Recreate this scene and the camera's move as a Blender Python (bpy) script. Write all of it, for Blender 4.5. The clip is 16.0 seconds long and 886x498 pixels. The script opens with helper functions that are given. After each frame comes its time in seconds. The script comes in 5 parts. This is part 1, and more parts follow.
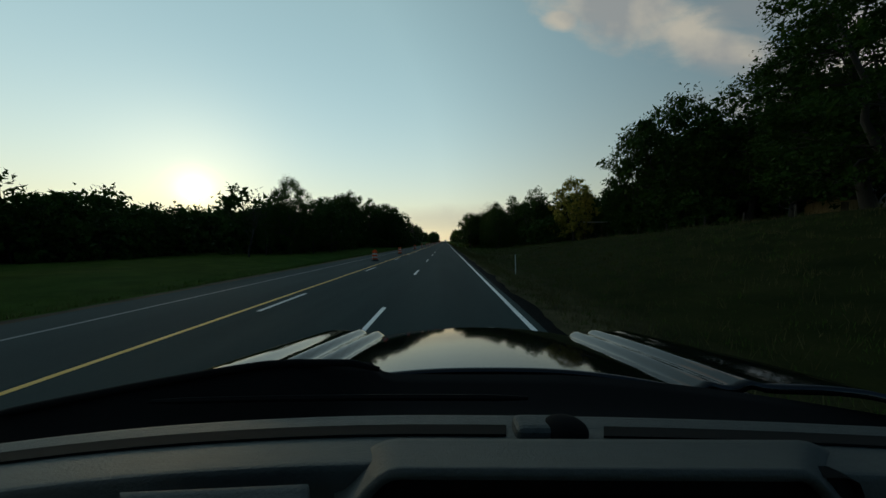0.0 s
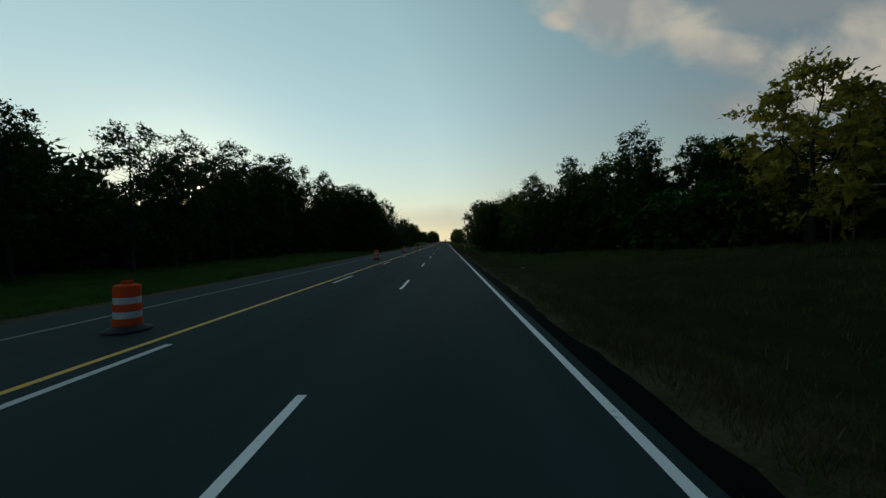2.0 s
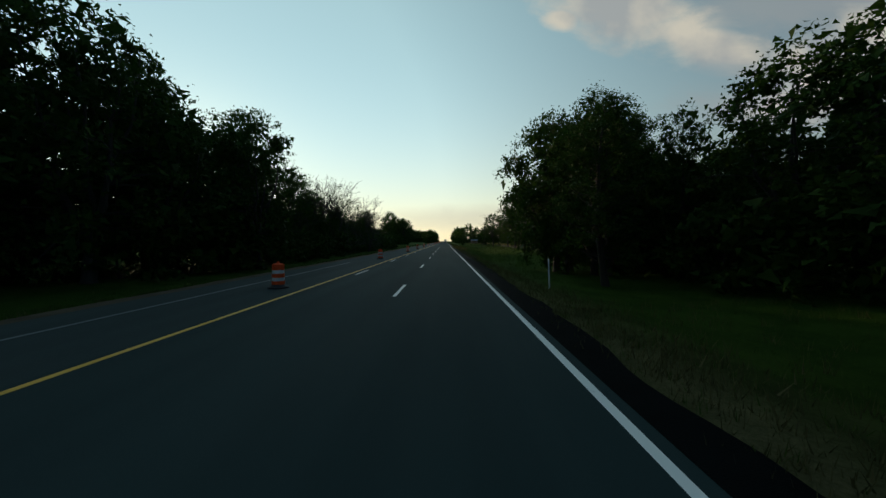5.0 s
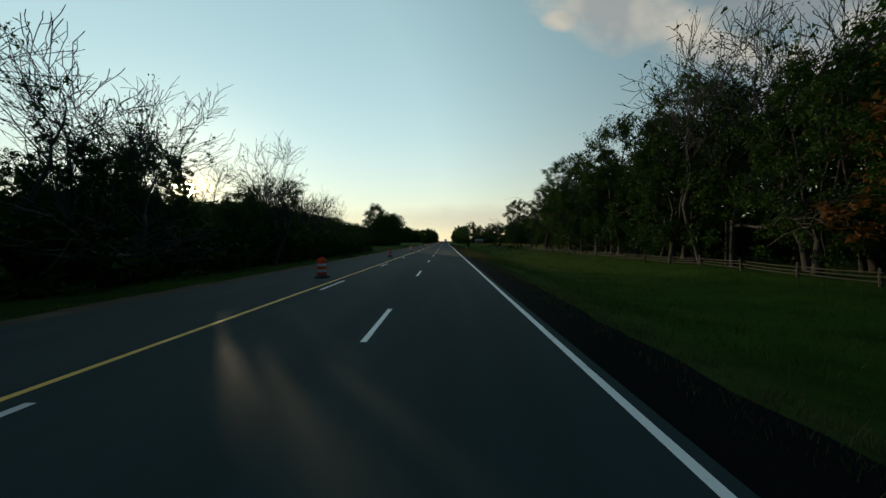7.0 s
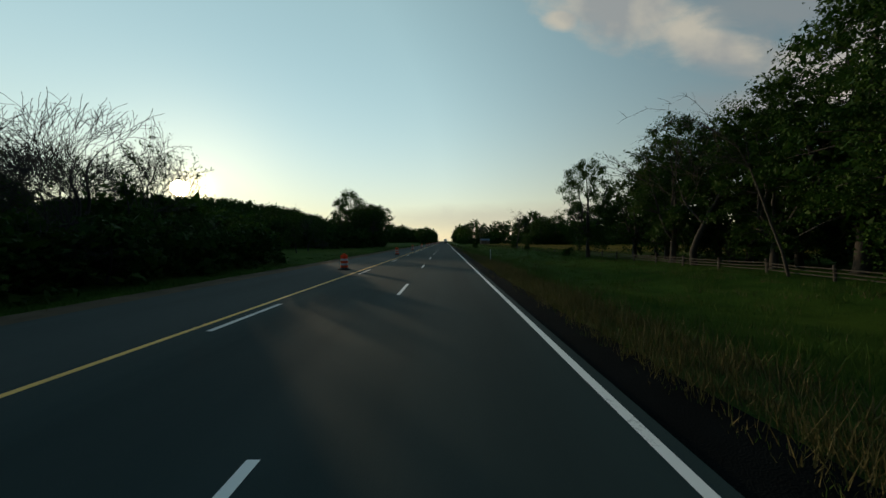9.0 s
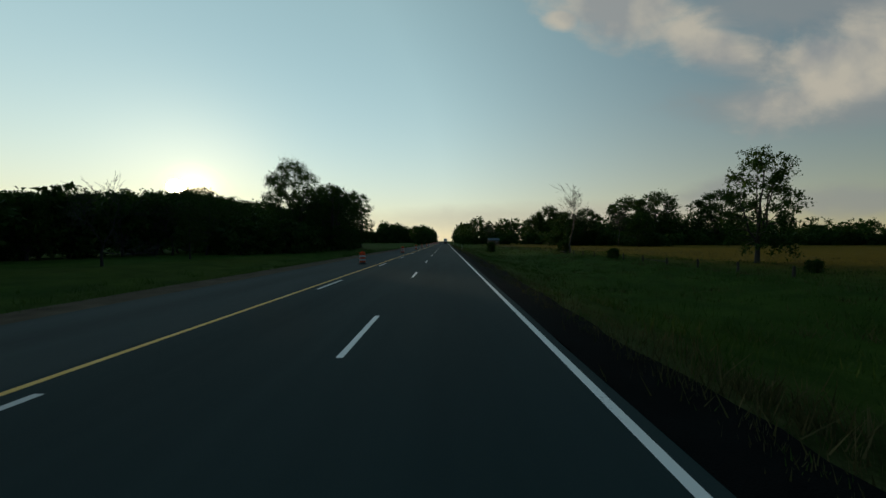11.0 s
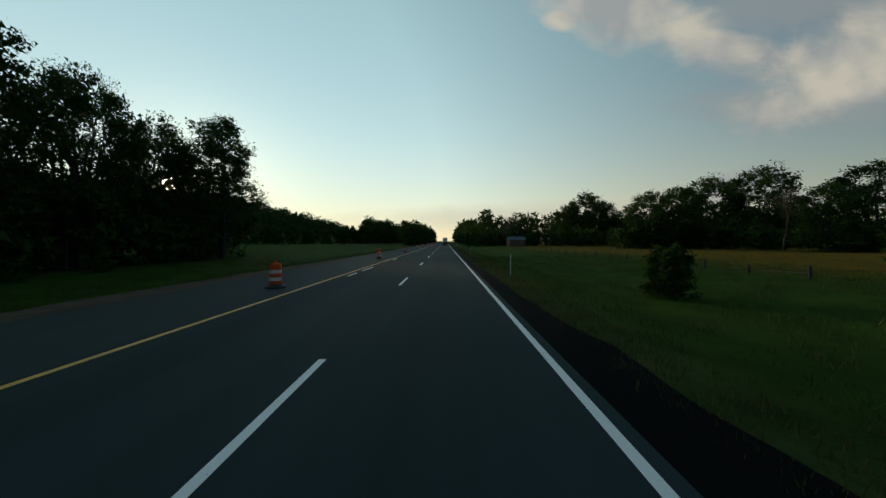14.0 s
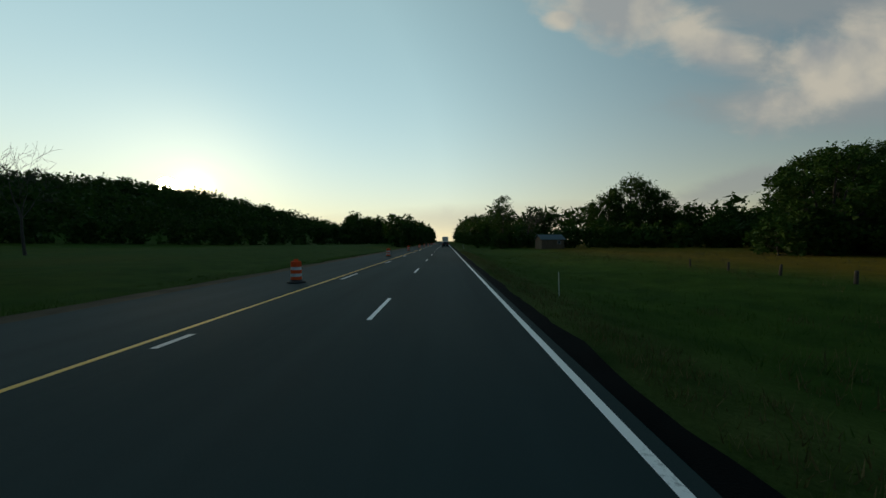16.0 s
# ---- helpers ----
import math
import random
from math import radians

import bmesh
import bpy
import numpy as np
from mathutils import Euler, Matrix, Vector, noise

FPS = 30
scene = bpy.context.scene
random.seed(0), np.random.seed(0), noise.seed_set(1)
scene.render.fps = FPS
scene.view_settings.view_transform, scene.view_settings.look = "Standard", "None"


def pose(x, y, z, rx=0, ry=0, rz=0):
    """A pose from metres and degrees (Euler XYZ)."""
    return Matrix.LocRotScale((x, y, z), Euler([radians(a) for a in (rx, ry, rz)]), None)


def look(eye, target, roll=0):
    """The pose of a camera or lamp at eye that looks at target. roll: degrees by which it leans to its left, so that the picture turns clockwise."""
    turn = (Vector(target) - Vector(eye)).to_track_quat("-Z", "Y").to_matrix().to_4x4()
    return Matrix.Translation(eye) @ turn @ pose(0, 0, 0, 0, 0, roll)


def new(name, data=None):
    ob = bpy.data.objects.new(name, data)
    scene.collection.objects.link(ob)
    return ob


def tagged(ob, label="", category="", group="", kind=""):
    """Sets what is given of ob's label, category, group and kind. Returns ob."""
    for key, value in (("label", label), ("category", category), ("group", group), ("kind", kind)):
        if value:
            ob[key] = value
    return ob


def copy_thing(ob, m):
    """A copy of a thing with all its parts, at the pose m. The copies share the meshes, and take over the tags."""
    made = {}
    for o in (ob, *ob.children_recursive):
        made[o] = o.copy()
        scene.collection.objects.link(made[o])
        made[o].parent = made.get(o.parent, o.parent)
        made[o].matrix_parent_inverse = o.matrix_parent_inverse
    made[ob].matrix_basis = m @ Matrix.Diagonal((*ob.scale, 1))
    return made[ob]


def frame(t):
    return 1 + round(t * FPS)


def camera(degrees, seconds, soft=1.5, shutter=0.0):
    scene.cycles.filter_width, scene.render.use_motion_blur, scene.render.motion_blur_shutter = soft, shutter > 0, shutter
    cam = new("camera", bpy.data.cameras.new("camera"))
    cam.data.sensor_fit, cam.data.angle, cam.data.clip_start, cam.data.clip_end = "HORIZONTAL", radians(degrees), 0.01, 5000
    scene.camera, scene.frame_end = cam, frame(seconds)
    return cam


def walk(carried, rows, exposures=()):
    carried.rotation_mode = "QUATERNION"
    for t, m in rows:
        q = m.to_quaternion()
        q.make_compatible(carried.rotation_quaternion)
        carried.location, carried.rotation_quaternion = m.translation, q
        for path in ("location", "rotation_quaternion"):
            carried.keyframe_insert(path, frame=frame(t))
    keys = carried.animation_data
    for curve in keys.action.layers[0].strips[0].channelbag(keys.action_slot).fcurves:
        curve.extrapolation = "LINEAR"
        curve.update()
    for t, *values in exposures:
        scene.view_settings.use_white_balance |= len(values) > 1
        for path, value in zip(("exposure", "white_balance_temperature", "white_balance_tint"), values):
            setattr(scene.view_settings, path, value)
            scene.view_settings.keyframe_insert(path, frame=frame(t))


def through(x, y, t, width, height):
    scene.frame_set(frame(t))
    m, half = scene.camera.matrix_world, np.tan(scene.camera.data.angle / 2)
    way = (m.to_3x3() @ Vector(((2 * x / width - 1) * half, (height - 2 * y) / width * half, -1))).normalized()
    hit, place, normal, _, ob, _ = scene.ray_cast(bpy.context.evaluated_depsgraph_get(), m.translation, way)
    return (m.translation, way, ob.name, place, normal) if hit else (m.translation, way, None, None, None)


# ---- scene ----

# camera: driven along a straight highway at about 21 m/s, drifting a little in its lane
V = 21.1
EYE_H = 1.9
DRIFT = ((0.0, -0.04), (1.5, -0.04), (2.5, 0.0), (3.5, 0.08), (4.2, 0.06), (6.5, -0.26), (7.0, -0.24), (8.0, -0.2), (9.0, -0.12),
         (11.5, -0.05), (12.5, 0.05), (13.5, 0.19), (14.5, 0.18), (16.0, 0.06))


def drift(t):
    for (t0, a), (t1, b) in zip(DRIFT, DRIFT[1:]):
        if t <= t1:
            s = (t - t0) / (t1 - t0)
            s = s * s * (3 - 2 * s)
            return a + (b - a) * s
    return DRIFT[-1][1]


cam = camera(106.05, 16.0)
walk(cam, [(i * 0.5, pose(drift(i * 0.5), V * i * 0.5, EYE_H, 88.64, 0.0, 0.39)) for i in range(33)],
     exposures=[(0.0, 0.0), (2.0, 0.04), (3.0, 0.2), (4.0, 0.3), (6.5, 0.32), (7.0, 0.26), (8.0, 0.2), (9.0, 0.12), (11.5, 0.0), (12.5, 0.0), (13.5, 0.2), (15.0, 0.14), (16.0, 0.12)])

# ---- sky and sun ----
SUN_AZ = radians(36.95)     # to the left of the road's direction
SUN_EL = radians(6.85)
SUN_DIR = Vector((-math.sin(SUN_AZ) * math.cos(SUN_EL), math.cos(SUN_AZ) * math.cos(SUN_EL), math.sin(SUN_EL)))

world = bpy.data.worlds.new("sky")
scene.world = world
world.use_nodes = True


def build_sky():
    nt = world.node_tree
    N, L = nt.nodes, nt.links
    N.clear()
    out = N.new("ShaderNodeOutputWorld")
    bg = N.new("ShaderNodeBackground")
    bg.inputs["Strength"].default_value = 0.1
    sky = N.new("ShaderNodeTexSky")
    sky.sky_type = "NISHITA"
    sky.sun_disc = False
    sky.sun_elevation = SUN_EL
    sky.sun_rotation = -SUN_AZ
    sky.air_density = 1.0
    sky.dust_density = 0.15
    sky.ozone_density = 2.0
    geo = N.new("ShaderNodeTexCoord")
    sep = N.new("ShaderNodeSeparateXYZ")
    L.new(geo.outputs["Generated"], sep.inputs[0])

    def math_node(op, a, b=None, c=None, clamp=False):
        n = N.new("ShaderNodeMath")
        n.operation = op
        n.use_clamp = clamp
        for i, v in enumerate((a, b, c)):
            if v is None:
                continue
            if isinstance(v, (int, float)):
                n.inputs[i].default_value = v
            else:
                L.new(v, n.inputs[i])
        return n.outputs[0]

    # a cloud layer seen in the plane y = 1: u to the side, w up
    yy = math_node("MAXIMUM", sep.outputs["Y"], 0.05)
    u = math_node("DIVIDE", sep.outputs["X"], yy)
    w = math_node("DIVIDE", sep.outputs["Z"], yy)
    comb = N.new("ShaderNodeCombineXYZ")
    L.new(u, comb.inputs[0])
    L.new(w, comb.inputs[1])
    # slow swirls pull the fine billows into wisps
    swirl = N.new("ShaderNodeTexNoise")
    swirl.inputs["Scale"].default_value = 3.0
    swirl.inputs["Detail"].default_value = 2.0
    L.new(comb.outputs[0], swirl.inputs["Vector"])
    pull = N.new("ShaderNodeVectorMath")
    pull.operation = "MULTIPLY_ADD"
    L.new(swirl.outputs["Color"], pull.inputs[0])
    pull.inputs[1].default_value = (0.35, 0.12, 0.0)
    L.new(comb.outputs[0], pull.inputs[2])
    along = N.new("ShaderNodeMapping")
    along.inputs["Rotation"].default_value = (0, 0, 0.3)
    along.inputs["Scale"].default_value = (0.62, 1.25, 1)
    L.new(pull.outputs[0], along.inputs["Vector"])
    warp = N.new("ShaderNodeTexNoise")
    warp.inputs["Scale"].default_value = 6.5
    warp.inputs["Detail"].default_value = 8.0
    warp.inputs["Roughness"].default_value = 0.6
    L.new(along.outputs[0], warp.inputs["Vector"])
    soft = N.new("ShaderNodeTexNoise")
    soft.inputs["Scale"].default_value = 5.0
    soft.inputs["Detail"].default_value = 4.0
    L.new(comb.outputs[0], soft.inputs["Vector"])

    def bank(cu, cw, lu, lw, tilt):
        """Elongated cloud bank: 1 in its middle, 0 at its rim, below 0 beyond."""
        du = math_node("SUBTRACT", u, cu)
        dw = math_node("SUBTRACT", w, cw)
        c, s = math.cos(tilt), math.sin(tilt)
        a = math_node("DIVIDE", math_node("ADD", math_node("MULTIPLY", du, c), math_node("MULTIPLY", dw, s)), lu)
        b = math_node("DIVIDE", math_node("SUBTRACT", math_node("MULTIPLY", dw, c), math_node("MULTIPLY", du, s)), lw)
        r = math_node("SQRT", math_node("ADD", math_node("MULTIPLY", a, a), math_node("MULTIPLY", b, b)))
        return math_node("SUBTRACT", 1.0, r)

    def layer(banks, low_edge, high_edge):
        """How thick the cloud lies where any of the banks reaches, with torn rims."""
        dens = None
        for c in banks:
            b = bank(*c)
            dens = b if dens is None else math_node("MAXIMUM", dens, b)
        body = math_node("ADD", dens, rough)
        n = N.new("ShaderNodeMapRange")
        n.interpolation_type = "SMOOTHSTEP"
        n.inputs["From Min"].default_value, n.inputs["From Max"].default_value = low_edge, high_edge
        L.new(body, n.inputs["Value"])
        return n.outputs[0]

    rough = math_node("MULTIPLY", math_node("SUBTRACT", warp.outputs["Fac"], 0.5), 1.7)
    BRIGHT = ((0.345, 0.65, 0.06, 0.034, 0.0), (0.55, 0.665, 0.27, 0.1, -0.25), (0.74, 0.59, 0.22, 0.07, -0.38), (1.2, 0.53, 0.32, 0.13, 0.4))
    GREY = ((0.93, 0.53, 0.18, 0.07, -0.3), (1.13, 0.4, 0.42, 0.08, 0.0), (1.0, 0.7, 0.36, 0.1, 0.0), (0.85, 0.16, 0.2, 0.045, 0.3), (1.3, 0.12, 0.4, 0.05, 0.0))
    bright = layer(BRIGHT, -0.3, 0.6)
    grey = layer(GREY, -0.35, 0.7)
    # sunlit folds are cream, the hollows between them grey
    shade = N.new("ShaderNodeValToRGB")
    shade.color_ramp.elements[0].color = (2.9, 3.0, 2.95, 1)
    shade.color_ramp.elements[0].position = 0.36
    shade.color_ramp.elements[1].color = (5.0, 4.6, 3.75, 1)
    shade.color_ramp.elements[1].position = 0.6
    L.new(soft.outputs["Fac"], shade.inputs[0])
    under = N.new("ShaderNodeMix")
    under.data_type = "RGBA"
    L.new(math_node("MULTIPLY", grey, 0.62), under.inputs["Factor"])
    under.inputs["B"].default_value = (2.45, 2.6, 2.6, 1)
    mix = N.new("ShaderNodeMix")
    mix.data_type = "RGBA"
    L.new(math_node("MULTIPLY", bright, 0.86), mix.inputs["Factor"])
    L.new(under.outputs["Result"], mix.inputs["A"])
    # thin high haze, brighter towards the low sun
    dot = N.new("ShaderNodeVectorMath")
    dot.operation = "DOT_PRODUCT"
    L.new(geo.outputs["Generated"], dot.inputs[0])
    dot.inputs[1].default_value = SUN_DIR
    lobe = math_node("POWER", math_node("MULTIPLY_ADD", dot.outputs["Value"], 0.5, 0.5, clamp=True), 3.0)
    low = math_node("POWER", math_node("SUBTRACT", 1.0, math_node("ABSOLUTE", sep.outputs["Z"]), clamp=True), 2.0)
    lobe = math_node("MULTIPLY", math_node("MINIMUM", lobe, 0.74), math_node("MULTIPLY_ADD", low, 0.45, 0.55))
    tint = N.new("ShaderNodeMix")
    tint.data_type = "RGBA"
    L.new(math_node("POWER", low, 1.9), tint.inputs["Factor"])
    tint.inputs["A"].default_value = (5.6, 8.0, 7.4, 1)
    tint.inputs["B"].default_value = (6.3, 5.5, 3.5, 1)
    veil = N.new("ShaderNodeMix")
    veil.data_type = "RGBA"
    L.new(lobe, veil.inputs["Factor"])
    veil.inputs["A"].default_value = (0, 0, 0, 1)
    L.new(tint.outputs["Result"], veil.inputs["B"])
    total = N.new("ShaderNodeMix")
    total.data_type = "RGBA"
    total.blend_type = "ADD"
    total.inputs["Factor"].default_value = 1.0
    clear = N.new("ShaderNodeMix")
    clear.data_type = "RGBA"
    clear.blend_type = "MULTIPLY"
    clear.inputs["Factor"].default_value = 1.0
    clear.inputs["B"].default_value = (0.655, 0.775, 0.785, 1)
    L.new(sky.outputs[0], clear.inputs["A"])
    # the bright ring of haze close round the sun
    ring = math_node("POWER", math_node("MAXIMUM", dot.outputs["Value"], 0.0), 1500.0)
    ring2 = math_node("POWER", math_node("MAXIMUM", dot.outputs["Value"], 0.0), 80.0)
    near = N.new("ShaderNodeMix")
    near.data_type = "RGBA"
    near.blend_type = "ADD"
    near.inputs["Factor"].default_value = 1.0
    a = N.new("ShaderNodeMix")
    a.data_type = "RGBA"
    L.new(math_node("MINIMUM", math_node("ADD", math_node("MULTIPLY", ring, 0.9), math_node("MULTIPLY", ring2, 0.09)), 1.0), a.inputs["Factor"])
    a.inputs["A"].default_value = (0, 0, 0, 1)
    a.inputs["B"].default_value = (24, 18, 9, 1)
    L.new(clear.outputs["Result"], near.inputs["A"])
    L.new(a.outputs["Result"], near.inputs["B"])
    # warm band of haze low over the whole western horizon
    band = N.new("ShaderNodeMix")
    band.data_type = "RGBA"
    west = math_node("MULTIPLY_ADD", dot.outputs["Value"], 0.5, 0.5, clamp=True)
    L.new(math_node("MULTIPLY", math_node("POWER", low, 3.2), math_node("MULTIPLY", west, 1.4, clamp=True)), band.inputs["Factor"])
    L.new(near.outputs["Result"], band.inputs["A"])
    band.inputs["B"].default_value = (3.8, 3.15, 1.95, 1)
    L.new(band.outputs["Result"], total.inputs["A"])
    L.new(veil.outputs["Result"], total.inputs["B"])
    L.new(total.outputs["Result"], under.inputs["A"])
    L.new(shade.outputs[0], mix.inputs["B"])
    # a flat grey cloud bank lies low over the end of the road
    lowbank = math_node("MULTIPLY", math_node("ADD", bank(0.3, 0.075, 0.75, 0.05, 0.03), math_node("MULTIPLY", rough, 0.7)), 1.5, clamp=True)
    far = N.new("ShaderNodeMix")
    far.data_type = "RGBA"
    L.new(math_node("MULTIPLY", lowbank, 0.45), far.inputs["Factor"])
    L.new(mix.outputs["Result"], far.inputs["A"])
    far.inputs["B"].default_value = (4.3, 4.05, 3.55, 1)
    L.new(far.outputs["Result"], bg.inputs["Color"])
    L.new(bg.outputs[0], out.inputs["Surface"])


build_sky()
sun = new("sun", bpy.data.lights.new("sun", "SUN"))
sun.data.energy = 2.1
sun.data.angle = radians(0.6)
sun.data.color = (1.0, 0.76, 0.47)
sun.matrix_world = look(SUN_DIR * 60, (0, 0, 0))


# ---- materials ----
def material(name):
    m = bpy.data.materials.new(name)
    m.use_nodes = True
    nt = m.node_tree
    return m, nt, nt.nodes, nt.links, nt.nodes["Principled BSDF"]


def ramp(nt, source, stops):
    n = nt.nodes.new("ShaderNodeValToRGB")
    el = n.color_ramp.elements
    while len(el) < len(stops):
        el.new(0.5)
    for e, (p, c) in zip(el, stops):
        e.position, e.color = p, (*c, 1)
    nt.links.new(source, n.inputs[0])
    return n.outputs[0]


def noise_tex(nt, scale, detail=5.0, rough=0.55, stretch=(1, 1, 1), coord="Object"):
    tc = nt.nodes.new("ShaderNodeTexCoord")
    mp = nt.nodes.new("ShaderNodeMapping")
    mp.inputs["Scale"].default_value = stretch
    n = nt.nodes.new("ShaderNodeTexNoise")
    n.inputs["Scale"].default_value = scale
    n.inputs["Detail"].default_value = detail
    n.inputs["Roughness"].default_value = rough
    nt.links.new(tc.outputs[coord], mp.inputs[0])
    nt.links.new(mp.outputs[0], n.inputs["Vector"])
    return n.outputs["Fac"]


def mixed(nt, fac, a, b, blend="MIX"):
    n = nt.nodes.new("ShaderNodeMix")
    n.data_type = "RGBA"
    n.blend_type = blend
    for key, v in (("Factor", fac), ("A", a), ("B", b)):
        if isinstance(v, (int, float)):
            n.inputs[key].default_value = v
        elif isinstance(v, tuple):
            n.inputs[key].default_value = (*v, 1)
        else:
            nt.links.new(v, n.inputs[key])
    return n.outputs["Result"]


def bump(nt, bsdf, height, strength=0.3, distance=0.02):
    n = nt.nodes.new("ShaderNodeBump")
    n.inputs["Strength"].default_value = strength
    n.inputs["Distance"].default_value = distance
    nt.links.new(height, n.inputs["Height"])
    nt.links.new(n.outputs[0], bsdf.inputs["Normal"])


def simple(name, color, rough=0.5, metal=0.0, grain=0.15, scale=6.0, bumps=0.0):
    """Plain surface with a little grain and wear."""
    m, nt, N, L, b = material(name)
    lo = tuple(c * (1 - grain) for c in color)
    hi = tuple(min(1.0, c * (1 + grain)) for c in color)
    f = noise_tex(nt, scale, 6.0)
    L.new(ramp(nt, f, ((0.3, lo), (0.7, hi))), b.inputs["Base Color"])
    b.inputs["Roughness"].default_value = rough
    b.inputs["Metallic"].default_value = metal
    if bumps:
        bump(nt, b, noise_tex(nt, scale * 6), bumps, 0.01)
    return m


def leaf_material(name, dark, light, warm, through=0.3):
    m, nt, N, L, b = material(name)
    geo = N.new("ShaderNodeNewGeometry")
    info = N.new("ShaderNodeObjectInfo")
    c = ramp(nt, geo.outputs["Random Per Island"], ((0.0, dark), (0.75, light), (1.0, warm)))
    c = mixed(nt, info.outputs["Random"], c, mixed(nt, 0.2, c, warm))
    L.new(c, b.inputs["Base Color"])
    b.inputs["Roughness"].default_value = 0.6
    b.inputs["Specular IOR Level"].default_value = 0.05
    t = N.new("ShaderNodeBsdfTranslucent")
    L.new(mixed(nt, 0.3, c, (0.03, 0.08, 0.008)), t.inputs["Color"])
    mx = N.new("ShaderNodeMixShader")
    mx.inputs[0].default_value = through
    L.new(b.outputs[0], mx.inputs[1])
    L.new(t.outputs[0], mx.inputs[2])
    L.new(mx.outputs[0], N["Material Output"].inputs["Surface"])
    return m


def asphalt_material(name, base, patch):
    m, nt, N, L, b = material(name)
    fine = noise_tex(nt, 90.0, 3.0, 0.7)
    mid = noise_tex(nt, 0.35, 6.0, 0.6, (1, 0.12, 1))
    wear = noise_tex(nt, 0.9, 4.0, 0.55, (1, 0.02, 1))
    c = ramp(nt, fine, ((0.3, tuple(v * 0.75 for v in base)), (0.7, tuple(v * 1.3 for v in base))))
    c = mixed(nt, ramp(nt, mid, ((0.4, (0, 0, 0)), (0.65, (0.6, 0.6, 0.6)))), c, patch)
    c = mixed(nt, ramp(nt, wear, ((0.35, (0.0, 0.0, 0.0)), (0.7, (0.35, 0.35, 0.35)))), c, tuple(v * 1.6 for v in base))
    L.new(c, b.inputs["Base Color"])
    L.new(ramp(nt, mid, ((0.3, (0.8, 0.8, 0.8)), (0.7, (0.92, 0.92, 0.92)))), b.inputs["Roughness"])
    b.inputs["Specular IOR Level"].default_value = 0.08
    bump(nt, b, fine, 0.35, 0.01)
    return m


def paint_material(name, color):
    """Road paint, worn through to the asphalt in places."""
    m, nt, N, L, b = material(name)
    worn = noise_tex(nt, 14.0, 6.0, 0.7)
    big = noise_tex(nt, 0.8, 3.0)
    f = N.new("ShaderNodeMath")
    f.operation = "ADD"
    L.new(worn, f.inputs[0])
    L.new(big, f.inputs[1])
    L.new(mixed(nt, ramp(nt, f.outputs[0], ((0.55, (1, 1, 1)), (0.85, (0, 0, 0)))), color, (0.07, 0.07, 0.07)), b.inputs["Base Color"])
    b.inputs["Roughness"].default_value = 0.6
    return m


